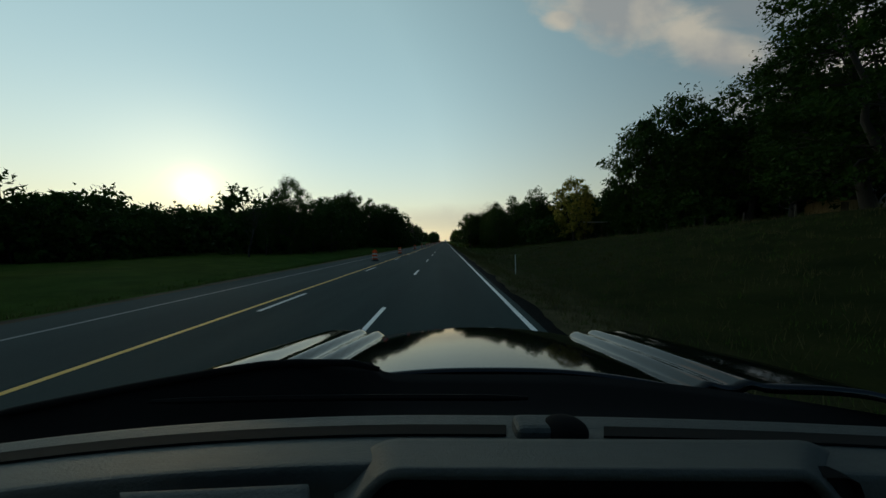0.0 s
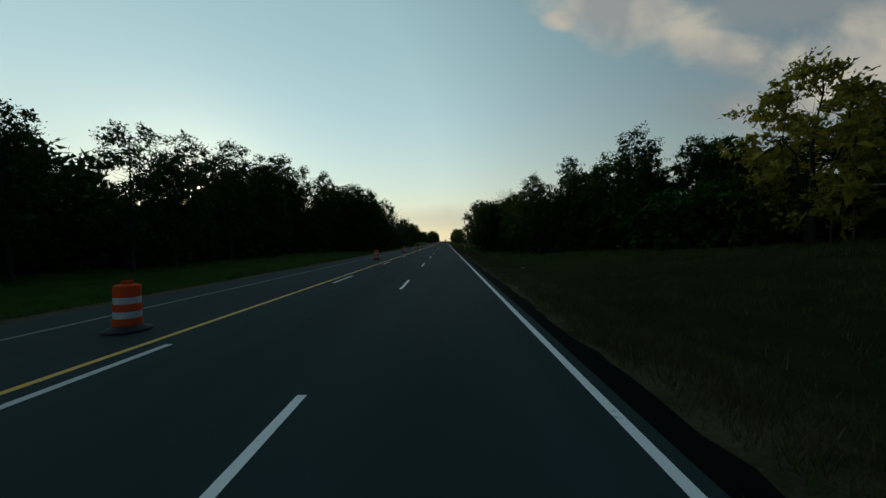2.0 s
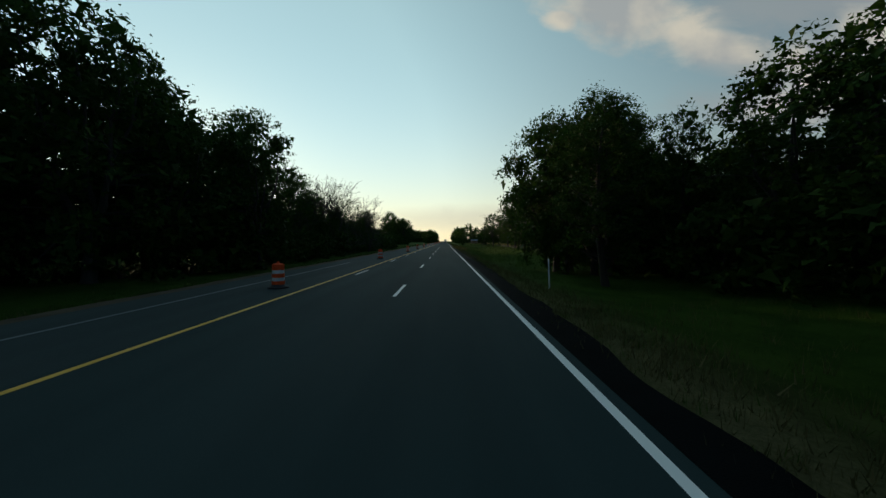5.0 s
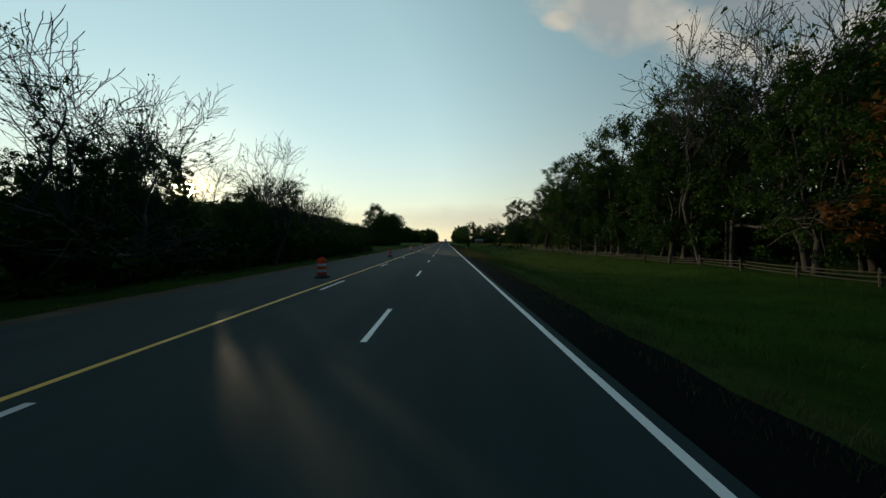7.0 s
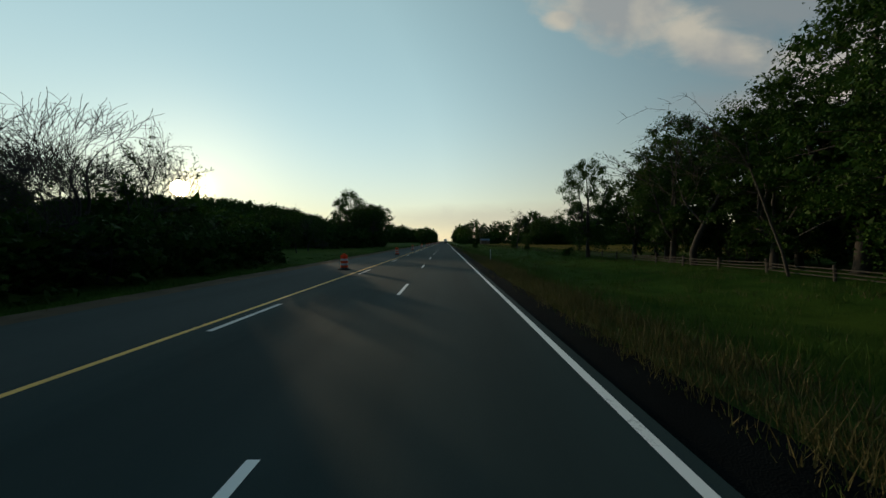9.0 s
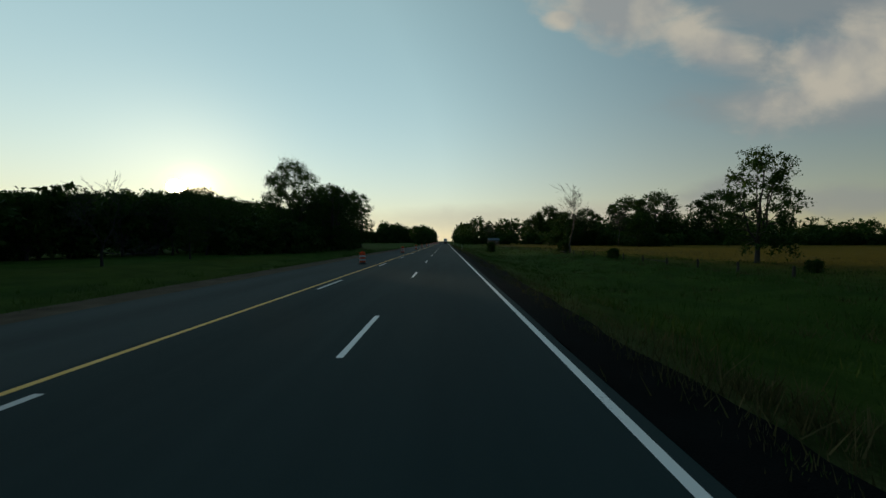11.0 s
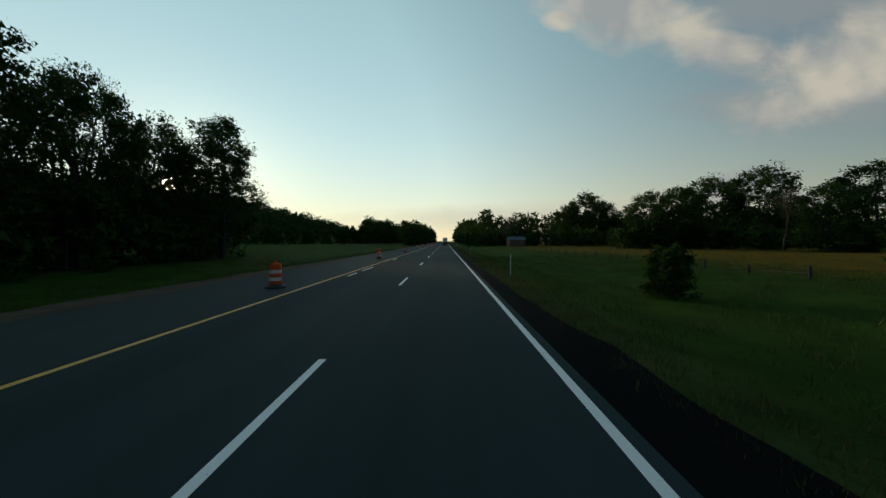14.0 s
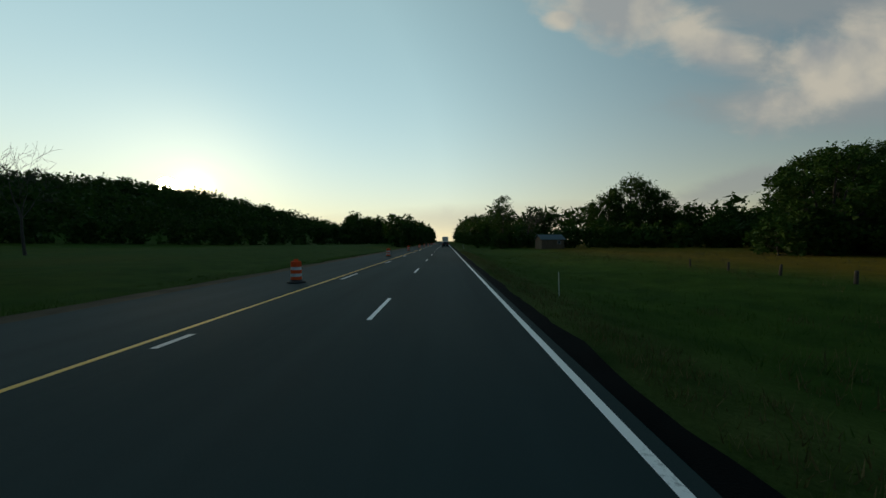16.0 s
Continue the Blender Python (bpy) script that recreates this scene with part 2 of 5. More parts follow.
def ground_material():
    m, nt, N, L, b = material("meadow_ground")
    big = noise_tex(nt, 0.03, 5.0, 0.6, (1, 0.5, 1))
    mid = noise_tex(nt, 0.5, 6.0, 0.65)
    fine = noise_tex(nt, 14.0, 5.0, 0.7)
    green = ramp(nt, mid, ((0.3, (0.018, 0.049, 0.007)), (0.7, (0.046, 0.096, 0.014))))
    dry = ramp(nt, mid, ((0.3, (0.095, 0.060, 0.006)), (0.7, (0.19, 0.12, 0.013))))
    # the verge is mown and green; the meadow beyond the posts is dry
    tc = N.new("ShaderNodeTexCoord")
    sep = N.new("ShaderNodeSeparateXYZ")
    L.new(tc.outputs["Object"], sep.inputs[0])
    fx, fy, f = N.new("ShaderNodeMapRange"), N.new("ShaderNodeMapRange"), N.new("ShaderNodeMath")
    for node, src, lo, hi in ((fx, "X", 19.0, 31.0), (fy, "Y", 225.0, 265.0)):
        node.inputs["From Min"].default_value, node.inputs["From Max"].default_value = lo, hi
        L.new(sep.outputs[src], node.inputs["Value"])
    f.operation = "MULTIPLY"
    L.new(fx.outputs[0], f.inputs[0])
    L.new(fy.outputs[0], f.inputs[1])
    patch = ramp(nt, big, ((0.5, (0.0, 0.0, 0.0)), (0.66, (0.22, 0.22, 0.22))))
    c = mixed(nt, patch, green, dry)
    c = mixed(nt, f.outputs[0], c, mixed(nt, 0.2, dry, green))
    # the first bank is parched brown, and a tan strip runs along the gravel
    parched, strip_x = N.new("ShaderNodeMapRange"), N.new("ShaderNodeMapRange")
    for node, src, lo, hi, top in ((parched, "Y", 125.0, 60.0, 0.85), (strip_x, "X", 6.0, 3.2, 0.8)):
        node.inputs["From Min"].default_value, node.inputs["From Max"].default_value = lo, hi
        node.inputs["To Max"].default_value = top
        L.new(sep.outputs[src], node.inputs["Value"])
    side = N.new("ShaderNodeMath")
    side.operation = "GREATER_THAN"
    L.new(sep.outputs["X"], side.inputs[0])
    side.inputs[1].default_value = 0.0
    only = N.new("ShaderNodeMath")
    only.operation = "MULTIPLY"
    L.new(parched.outputs[0], only.inputs[0])
    L.new(side.outputs[0], only.inputs[1])
    c = mixed(nt, only.outputs[0], c, ramp(nt, mid, ((0.3, (0.012, 0.011, 0.005)), (0.7, (0.036, 0.03, 0.013)))))
    tan = N.new("ShaderNodeMath")
    tan.operation = "MULTIPLY"
    L.new(strip_x.outputs[0], tan.inputs[0])
    L.new(side.outputs[0], tan.inputs[1])
    along = N.new("ShaderNodeMath")
    along.operation = "DIVIDE"
    L.new(sep.outputs["Y"], along.inputs[0])
    along.inputs[1].default_value = 400.0
    stretch = ramp(nt, along.outputs[0], ((0.26, (1, 1, 1)), (0.35, (0.25, 0.25, 0.25)), (0.48, (0.25, 0.25, 0.25)), (0.52, (0.9, 0.9, 0.9)), (0.57, (0.9, 0.9, 0.9)), (0.62, (0.3, 0.3, 0.3))))
    tan_fac = N.new("ShaderNodeMath")
    tan_fac.operation = "MULTIPLY"
    L.new(tan.outputs[0], tan_fac.inputs[0])
    L.new(stretch, tan_fac.inputs[1])
    c = mixed(nt, tan_fac.outputs[0], c, ramp(nt, mid, ((0.35, (0.045, 0.042, 0.022)), (0.65, (0.17, 0.14, 0.08)))))
    c = mixed(nt, ramp(nt, fine, ((0.25, (0.6, 0.6, 0.6)), (0.6, (0, 0, 0)))), c, (0.013, 0.022, 0.004))
    L.new(c, b.inputs["Base Color"])
    b.inputs["Roughness"].default_value = 0.95
    b.inputs["Specular IOR Level"].default_value = 0.02
    bump(nt, b, fine, 0.8, 0.12)
    return m


def gravel_material(name, base, spread):
    m, nt, N, L, b = material(name)
    v = N.new("ShaderNodeTexVoronoi")
    v.inputs["Scale"].default_value = 46.0
    tc = N.new("ShaderNodeTexCoord")
    L.new(tc.outputs["Object"], v.inputs["Vector"])
    mid = noise_tex(nt, 1.2, 5.0)
    c = ramp(nt, mid, ((0.3, tuple(x * (1 - spread) for x in base)), (0.7, tuple(x * (1 + spread) for x in base))))
    c = mixed(nt, ramp(nt, v.outputs["Distance"], ((0.0, (0, 0, 0)), (0.6, (0.6, 0.6, 0.6)))), c, tuple(x * 0.45 for x in base))
    L.new(c, b.inputs["Base Color"])
    b.inputs["Roughness"].default_value = 0.9
    b.inputs["Specular IOR Level"].default_value = 0.02
    bump(nt, b, v.outputs["Distance"], 0.4, 0.02)
    return m


def bark_material(name, base):
    m, nt, N, L, b = material(name)
    f = noise_tex(nt, 5.0, 6.0, 0.7, (1, 1, 0.15))
    L.new(ramp(nt, f, ((0.3, tuple(x * 0.5 for x in base)), (0.7, tuple(x * 1.3 for x in base)))), b.inputs["Base Color"])
    b.inputs["Roughness"].default_value = 0.9
    bump(nt, b, f, 0.7, 0.04)
    return m


M_ASPHALT = asphalt_material("asphalt", (0.020, 0.036, 0.037), (0.016, 0.029, 0.030))
M_SHOULDER = asphalt_material("old_asphalt", (0.029, 0.043, 0.044), (0.024, 0.036, 0.037))
M_WHITE = paint_material("white_road_paint", (0.78, 0.78, 0.76))
M_WORN_WHITE = paint_material("worn_white_road_paint", (0.5, 0.5, 0.49))
M_FADED = paint_material("faded_line_paint", (0.11, 0.125, 0.13))
M_YELLOW = paint_material("yellow_road_paint", (0.72, 0.4, 0.045))
M_GROUND = ground_material()
M_GRAVEL = gravel_material("brown_gravel", (0.11, 0.088, 0.062), 0.4)
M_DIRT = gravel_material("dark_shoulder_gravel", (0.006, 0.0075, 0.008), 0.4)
M_BARK = bark_material("grey_brown_bark", (0.02, 0.018, 0.015))
M_PALE_BARK = bark_material("pale_bark", (0.2, 0.18, 0.15))
M_SNAG = bark_material("grey_dead_wood", (0.042, 0.037, 0.031))
M_LEAF = leaf_material("green_leaves", (0.010, 0.030, 0.006), (0.024, 0.058, 0.010), (0.036, 0.066, 0.010), 0.24)
# yellowing leaves, their colour raised to stand in for sunlight on the crown
M_LEAF_YELLOW_SUNLIT = leaf_material("sunlit_yellow_green_leaves", (0.14, 0.14, 0.025), (0.32, 0.29, 0.05), (0.36, 0.27, 0.05), 0.5)
M_LEAF_RED = leaf_material("reddish_leaves", (0.06, 0.03, 0.012), (0.14, 0.06, 0.02), (0.2, 0.08, 0.02))
M_GRASS = leaf_material("grass_blades", (0.018, 0.048, 0.008), (0.044, 0.088, 0.015), (0.075, 0.1, 0.024), 0.3)
M_DRY_GRASS = leaf_material("dry_grass_blades", (0.04, 0.038, 0.016), (0.085, 0.077, 0.032), (0.13, 0.11, 0.05), 0.25)
M_ORANGE = leaf_material("orange_plastic", (0.8, 0.1, 0.03), (0.85, 0.12, 0.035), (0.8, 0.1, 0.03), 0.35)
M_REFLECT = simple("white_reflective_sheeting", (0.5, 0.52, 0.53), 0.35, 0, 0.15, 8)
M_RUBBER = simple("black_rubber", (0.02, 0.02, 0.02), 0.8, 0, 0.3, 10, 0.2)
M_FENCE = bark_material("weathered_fence_wood", (0.036, 0.031, 0.024))
M_POST_WHITE = simple("white_plastic_post", (0.42, 0.43, 0.42), 0.5)


# ---- mesh helpers ----
def mesh_object(name, verts, faces, mat, parent=None, label="", smooth=False):
    me = bpy.data.meshes.new(name)
    me.from_pydata(verts, [], faces)
    me.materials.append(mat)
    if smooth:
        me.polygons.foreach_set("use_smooth", [True] * len(me.polygons))
    me.update()
    ob = new(name, me)
    if parent is not None:
        ob.parent = parent
    if label:
        tagged(ob, label)
    return ob


def part(name, bm, mat, parent=None, label="", smooth=False):
    me = bpy.data.meshes.new(name)
    bm.to_mesh(me)
    bm.free()
    me.materials.append(mat)
    if smooth:
        me.polygons.foreach_set("use_smooth", [True] * len(me.polygons))
    ob = new(name, me)
    if parent is not None:
        ob.parent = parent
    if label:
        tagged(ob, label)
    return ob


def box(sx, sy, sz, at=(0, 0, 0), bevel=0.0, segments=2):
    bm = bmesh.new()
    bmesh.ops.create_cube(bm, size=1.0, matrix=Matrix.Translation(at) @ Matrix.Diagonal((sx, sy, sz, 1)))
    if bevel:
        bmesh.ops.bevel(bm, geom=bm.edges[:], offset=bevel, segments=segments, affect="EDGES", profile=0.5)
    return bm


def lathe(profile, sides=20, cap=True):
    """A turned body from (radius, height) pairs."""
    bm = bmesh.new()
    rings = []
    for r, z in profile:
        rings.append([bm.verts.new((r * math.cos(2 * math.pi * k / sides), r * math.sin(2 * math.pi * k / sides), z)) for k in range(sides)])
    for a, b in zip(rings, rings[1:]):
        for k in range(sides):
            bm.faces.new((a[k], a[(k + 1) % sides], b[(k + 1) % sides], b[k]))
    if cap:
        bm.faces.new(rings[0][::-1])
        bm.faces.new(rings[-1])
    return bm


class Tubes:
    """Collects tapered tubes along polylines into one mesh."""

    def __init__(self):
        self.v, self.f = [], []

    def add(self, points, radii, sides=5):
        base = len(self.v)
        pts = [Vector(p) for p in points]
        for i, p in enumerate(pts):
            d = (pts[min(i + 1, len(pts) - 1)] - pts[max(i - 1, 0)]).normalized()
            a = d.orthogonal().normalized()
            b = d.cross(a)
            for k in range(sides):
                w = 2 * math.pi * k / sides
                self.v.append(tuple(p + radii[i] * (math.cos(w) * a + math.sin(w) * b)))
        for i in range(len(pts) - 1):
            for k in range(sides):
                q, r = base + i * sides, base + (i + 1) * sides
                self.f.append((q + k, q + (k + 1) % sides, r + (k + 1) % sides, r + k))
        self.f.append(tuple(base + (len(pts) - 1) * sides + k for k in range(sides)))


def leaf_arrays(rng, centres, radii, count, size, droop=0.3, deep=0.1):
    """Many small folded leaf clusters round the given centres; returns vertices and faces."""
    centres, radii = np.asarray(centres, float), np.asarray(radii, float)
    tufts = 6
    d = rng.normal(size=(len(centres) * tufts, 3))
    d /= np.linalg.norm(d, axis=1)[:, None]
    big = np.repeat(radii, tufts)
    tuft = np.repeat(centres, tufts, axis=0) + d * (big * rng.random(len(big)) ** 0.45)[:, None] * np.array([1, 1, 0.75])
    idx = rng.integers(0, len(tuft), count)
    p = tuft[idx] + np.clip(rng.normal(size=(count, 3)), -2, 2) * (big[idx] * 0.25)[:, None] * np.array([1, 1, 0.7])
    # a share of them are broad sprays deep inside the clumps
    core = rng.random(count) < deep
    which = rng.integers(0, len(centres), count)
    p[core] = (centres[which] + np.clip(rng.normal(size=(count, 3)), -1.5, 1.5) * (radii[which] * 0.3)[:, None])[core]
    ax = rng.normal(size=(count, 3))
    ax[:, 2] -= droop
    ax /= np.linalg.norm(ax, axis=1)[:, None]
    side = np.cross(ax, rng.normal(size=(count, 3)))
    side /= np.linalg.norm(side, axis=1)[:, None]
    s = (size * (0.6 + 0.8 * rng.random(count)) * np.where(core, 2.3, 1.0))[:, None]
    skew = rng.normal(0, 0.25, (count, 1))
    v = np.empty((count, 3, 3))
    v[:, 0] = p + side * s * 0.36
    v[:, 1] = p + ax * s + side * s * skew
    v[:, 2] = p - side * s * 0.36 + ax * s * 0.15
    return v.reshape(-1, 3)


def blades_object(name, verts, mat, parent=None, k=3):
    """An object of separate faces of k corners each from an array of vertices."""
    n = len(verts) // k
    me = bpy.data.meshes.new(name)
    me.vertices.add(len(verts))
    me.vertices.foreach_set("co", np.ascontiguousarray(verts, dtype=np.float32).ravel())
    me.loops.add(k * n)
    me.loops.foreach_set("vertex_index", np.arange(k * n, dtype=np.int32))
    me.polygons.add(n)
    me.polygons.foreach_set("loop_start", np.arange(0, k * n, k, dtype=np.int32))
    me.materials.append(mat)
    me.update(calc_edges=True)
    ob = new(name, me)
    if parent is not None:
        ob.parent = parent
    return ob


# ---- ground, road ----
def smooth(a, b, x):
    s = min(1.0, max(0.0, (x - a) / (b - a)))
    return s * s * (3 - 2 * s)


def height(x, y):
    """Ground height beside the road: a grassy bank on the right at first, then a shallow ditch and a flat meadow."""
    if -10.6 <= x <= 3.0:
        return -0.07
    if x > 3.0:
        bank = 1 - min(1.0, max(0.0, (y - 18) / 92))
        bank += (1 - smooth(66, 112, y) - bank) * smooth(32, 40, x)
        hill = 4.1 * smooth(5.5, 27.0, x)
        ditch = -0.75 * smooth(3.0, 9.0, x) * (1 - 0.85 * smooth(11, 19, x))
        z = -0.07 + bank * (hill - 0.25 * smooth(3.0, 5.0, x) * (1 - smooth(6, 10, x))) + (1 - bank) * ditch
        rough = smooth(3.0, 6.0, x)
    else:
        z = -0.07 - 0.55 * smooth(10.6, 14.5, -x) + 0.4 * smooth(17, 26, -x)
        rough = smooth(10.6, 13.0, -x)
    if x < -80 and y > 300:
        z += 50 * math.exp(-((x + 340) / 170) ** 2 - ((y - 720) / 280) ** 2) * smooth(80, 200, -x)
    if abs(x) < 200:
        z += rough * 0.16 * noise.noise((x * 0.16, y * 0.13, 0.0)) + rough * 0.05 * noise.noise((x * 0.6, y * 0.5, 3.0))
    return z


def build_ground():
    xs = [-4000, -1500, -900, -650, -550, -470, -410, -360, -320, -285, -250, -220, -190, -160, -130, -95, -75, -62, -52, -44, -38, -33, -29, -26, -23, -20.5, -18.5, -16.5, -15, -13.5, -12.3, -11.4, -10.6, -6, 0,
          3.0, 3.5, 4.2, 5.0, 6.0, 7.0, 8.2, 9.5, 11, 12.7, 14.5, 16.5, 18.5, 20.5, 22.5, 25, 28, 31, 35, 40, 47, 57, 70, 90, 120, 170, 260, 450, 900, 1800, 4000]
    ys = [-3000, -800, -300, -120, -60] + [-40 + 3.0 * i for i in range(180)] + [510, 540, 580, 620, 660, 700, 750, 800, 860, 930, 1010, 1100, 1250, 1800, 2800, 4500]
    verts = [(x, y, height(x, y)) for y in ys for x in xs]
    n = len(xs)
    faces = [(j * n + i, j * n + i + 1, (j + 1) * n + i + 1, (j + 1) * n + i) for j in range(len(ys) - 1) for i in range(n - 1)]
    tagged(mesh_object("ground", verts, faces, M_GROUND, smooth=True), "grassy ground with verges, a low bank and dry meadow", "ground", kind="structure")


def strip(name, x0, x1, y0, y1, z, mat, wobble=0.0, step=4.0, seed=0.0, thick=0.0):
    """A long flat strip of the road, with edges that may wander and sides that go down."""
    ys = []
    y = y0
    while y < y1:
        ys.append(y)
        y += step if y < 520 else step * 8
    ys.append(y1)
    v, f = [], []
    for y in ys:
        a = (x0(y) if callable(x0) else x0) + wobble * noise.noise((y * 0.35, seed, 0.0)) + 0.4 * wobble * noise.noise((y * 1.7, seed, 5.0))
        b = (x1(y) if callable(x1) else x1) + wobble * noise.noise((y * 0.35, seed, 9.0)) + 0.4 * wobble * noise.noise((y * 1.7, seed, 14.0))
        v += [(a, y, z - thick), (a, y, z), (b, y, z), (b, y, z - thick)]
    for j in range(len(ys) - 1):
        q, r = 4 * j, 4 * j + 4
        for k in (range(3) if thick else (1,)):
            f.append((q + k, q + k + 1, r + k + 1, r + k))
    return mesh_object(name, v, f, mat)


# outer rims of the two gravel edges: y, x
OUTER = ((-200, -10.6), (60, -10.7), (150, -11.0), (270, -12.1), (310, -11.8), (350, -11.2), (2100, -11.4))
INNER = ((-200, 2.5), (40, 2.55), (100, 2.7), (140, 3.3), (160, 3.6), (190, 3.3), (205, 3.0), (240, 3.4), (260, 3.8), (285, 3.8), (308, 2.85), (345, 2.6), (2100, 2.6))


def between(table, y):
    for (y0, *a), (y1, *b) in zip(table, table[1:]):
        if y0 <= y <= y1:
            s = (y - y0) / max(1e-6, y1 - y0)
            return [p + (q - p) * s for p, q in zip(a, b)]
    return list(table[-1][1:])


def build_road():
    tagged(strip("road", -5.75, 2.1, -150, 3000, 0.0, M_ASPHALT, 0.05, 4.0, 1.0, 0.12), "grey asphalt highway carriageway with two lanes", "road", kind="structure")
    tagged(strip("shoulder_asphalt", -10.1, -5.75, -150, 3000, -0.004, M_SHOULDER, 0.06, 4.0, 2.0, 0.12), "older paler asphalt of the closed outer lane", "road", kind="structure")
    tagged(strip("gravel_edge", lambda y: between(OUTER, y)[0], -9.9, -150, 2000, -0.03, M_GRAVEL, 0.3, 1.5, 3.0, 0.1), "brown gravel edge beside the asphalt", "gravel", kind="structure")
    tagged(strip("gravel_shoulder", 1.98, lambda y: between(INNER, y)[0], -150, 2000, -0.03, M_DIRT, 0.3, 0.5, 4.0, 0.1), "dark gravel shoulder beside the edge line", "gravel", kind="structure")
    tagged(strip("edge_line", 1.79, 1.92, -150, 1500, 0.005, M_WHITE, 0.012, 3.0, 5.0), "solid white edge line on the asphalt", "road marking", kind="structure")
    tagged(strip("old_edge_line", -8.6, -8.48, -150, 135, 0.001, M_FADED, 0.02, 1.5, 9.0), "faded pale line along the closed outer lane", "road marking", kind="structure")
    tagged(strip("yellow_line", -5.62, -5.49, -150, 1500, 0.005, M_YELLOW, 0.012, 3.0, 6.0), "solid yellow line along the outer lane", "road marking", kind="structure")
    # the painter's spacing wanders a little
    SHIFT = ((-200, -0.5), (10, -0.5), (34, 0.0), (75, 0.0), (97, 0.6), (147, 2.0), (160, 1.75), (182, 1.5), (202, 1.2), (252, 0.65), (275, 0.8), (302, 0.5), (332, 0.35), (350, 0.05), (2000, 0.0))

    def shifted(y):
        for (y0, a), (y1, b) in zip(SHIFT, SHIFT[1:]):
            if y <= y1:
                return y + a + (b - a) * (y - y0) / (y1 - y0)

    first = None
    y = 43.2 - 12.09 * 6
    while y < 900:
        if first is None:
            first = tagged(strip("lane_dash", -1.84, -1.72, 0, 3.05, 0.006, M_WHITE, 0.01, 0.6, 7.0), "white lane dash painted on the asphalt", "road marking", "lane dashes", "structure")
            first.matrix_world = pose(0, shifted(y), 0)
        else:
            copy_thing(first, pose(0, shifted(y), 0))
        y += 12.09
    first = None
    starts = [45.2 + 12.09 * k for k in range(-5, 6)] + [124.3 + 12.09 * k for k in range(30)]
    starts = [(y, 1.0) for y in starts if not 300 < y < 345] + [(313.4, 0.62), (316.5, 1.08), (328.9, 1.0), (343.4, 0.3)]
    for y, long in starts:
        if first is None:
            first = tagged(strip("old_lane_dash", -5.16, -5.02, 0, 3.05, 0.006, M_WORN_WHITE, 0.012, 0.6, 8.0), "worn white dash beside the yellow line", "road marking", "old lane dashes", "structure")
            first.matrix_world = pose(0, y, 0)
        else:
            copy_thing(first, pose(0, y, 0) @ Matrix.Diagonal((1, long, 1, 1)))


build_ground()
build_road()


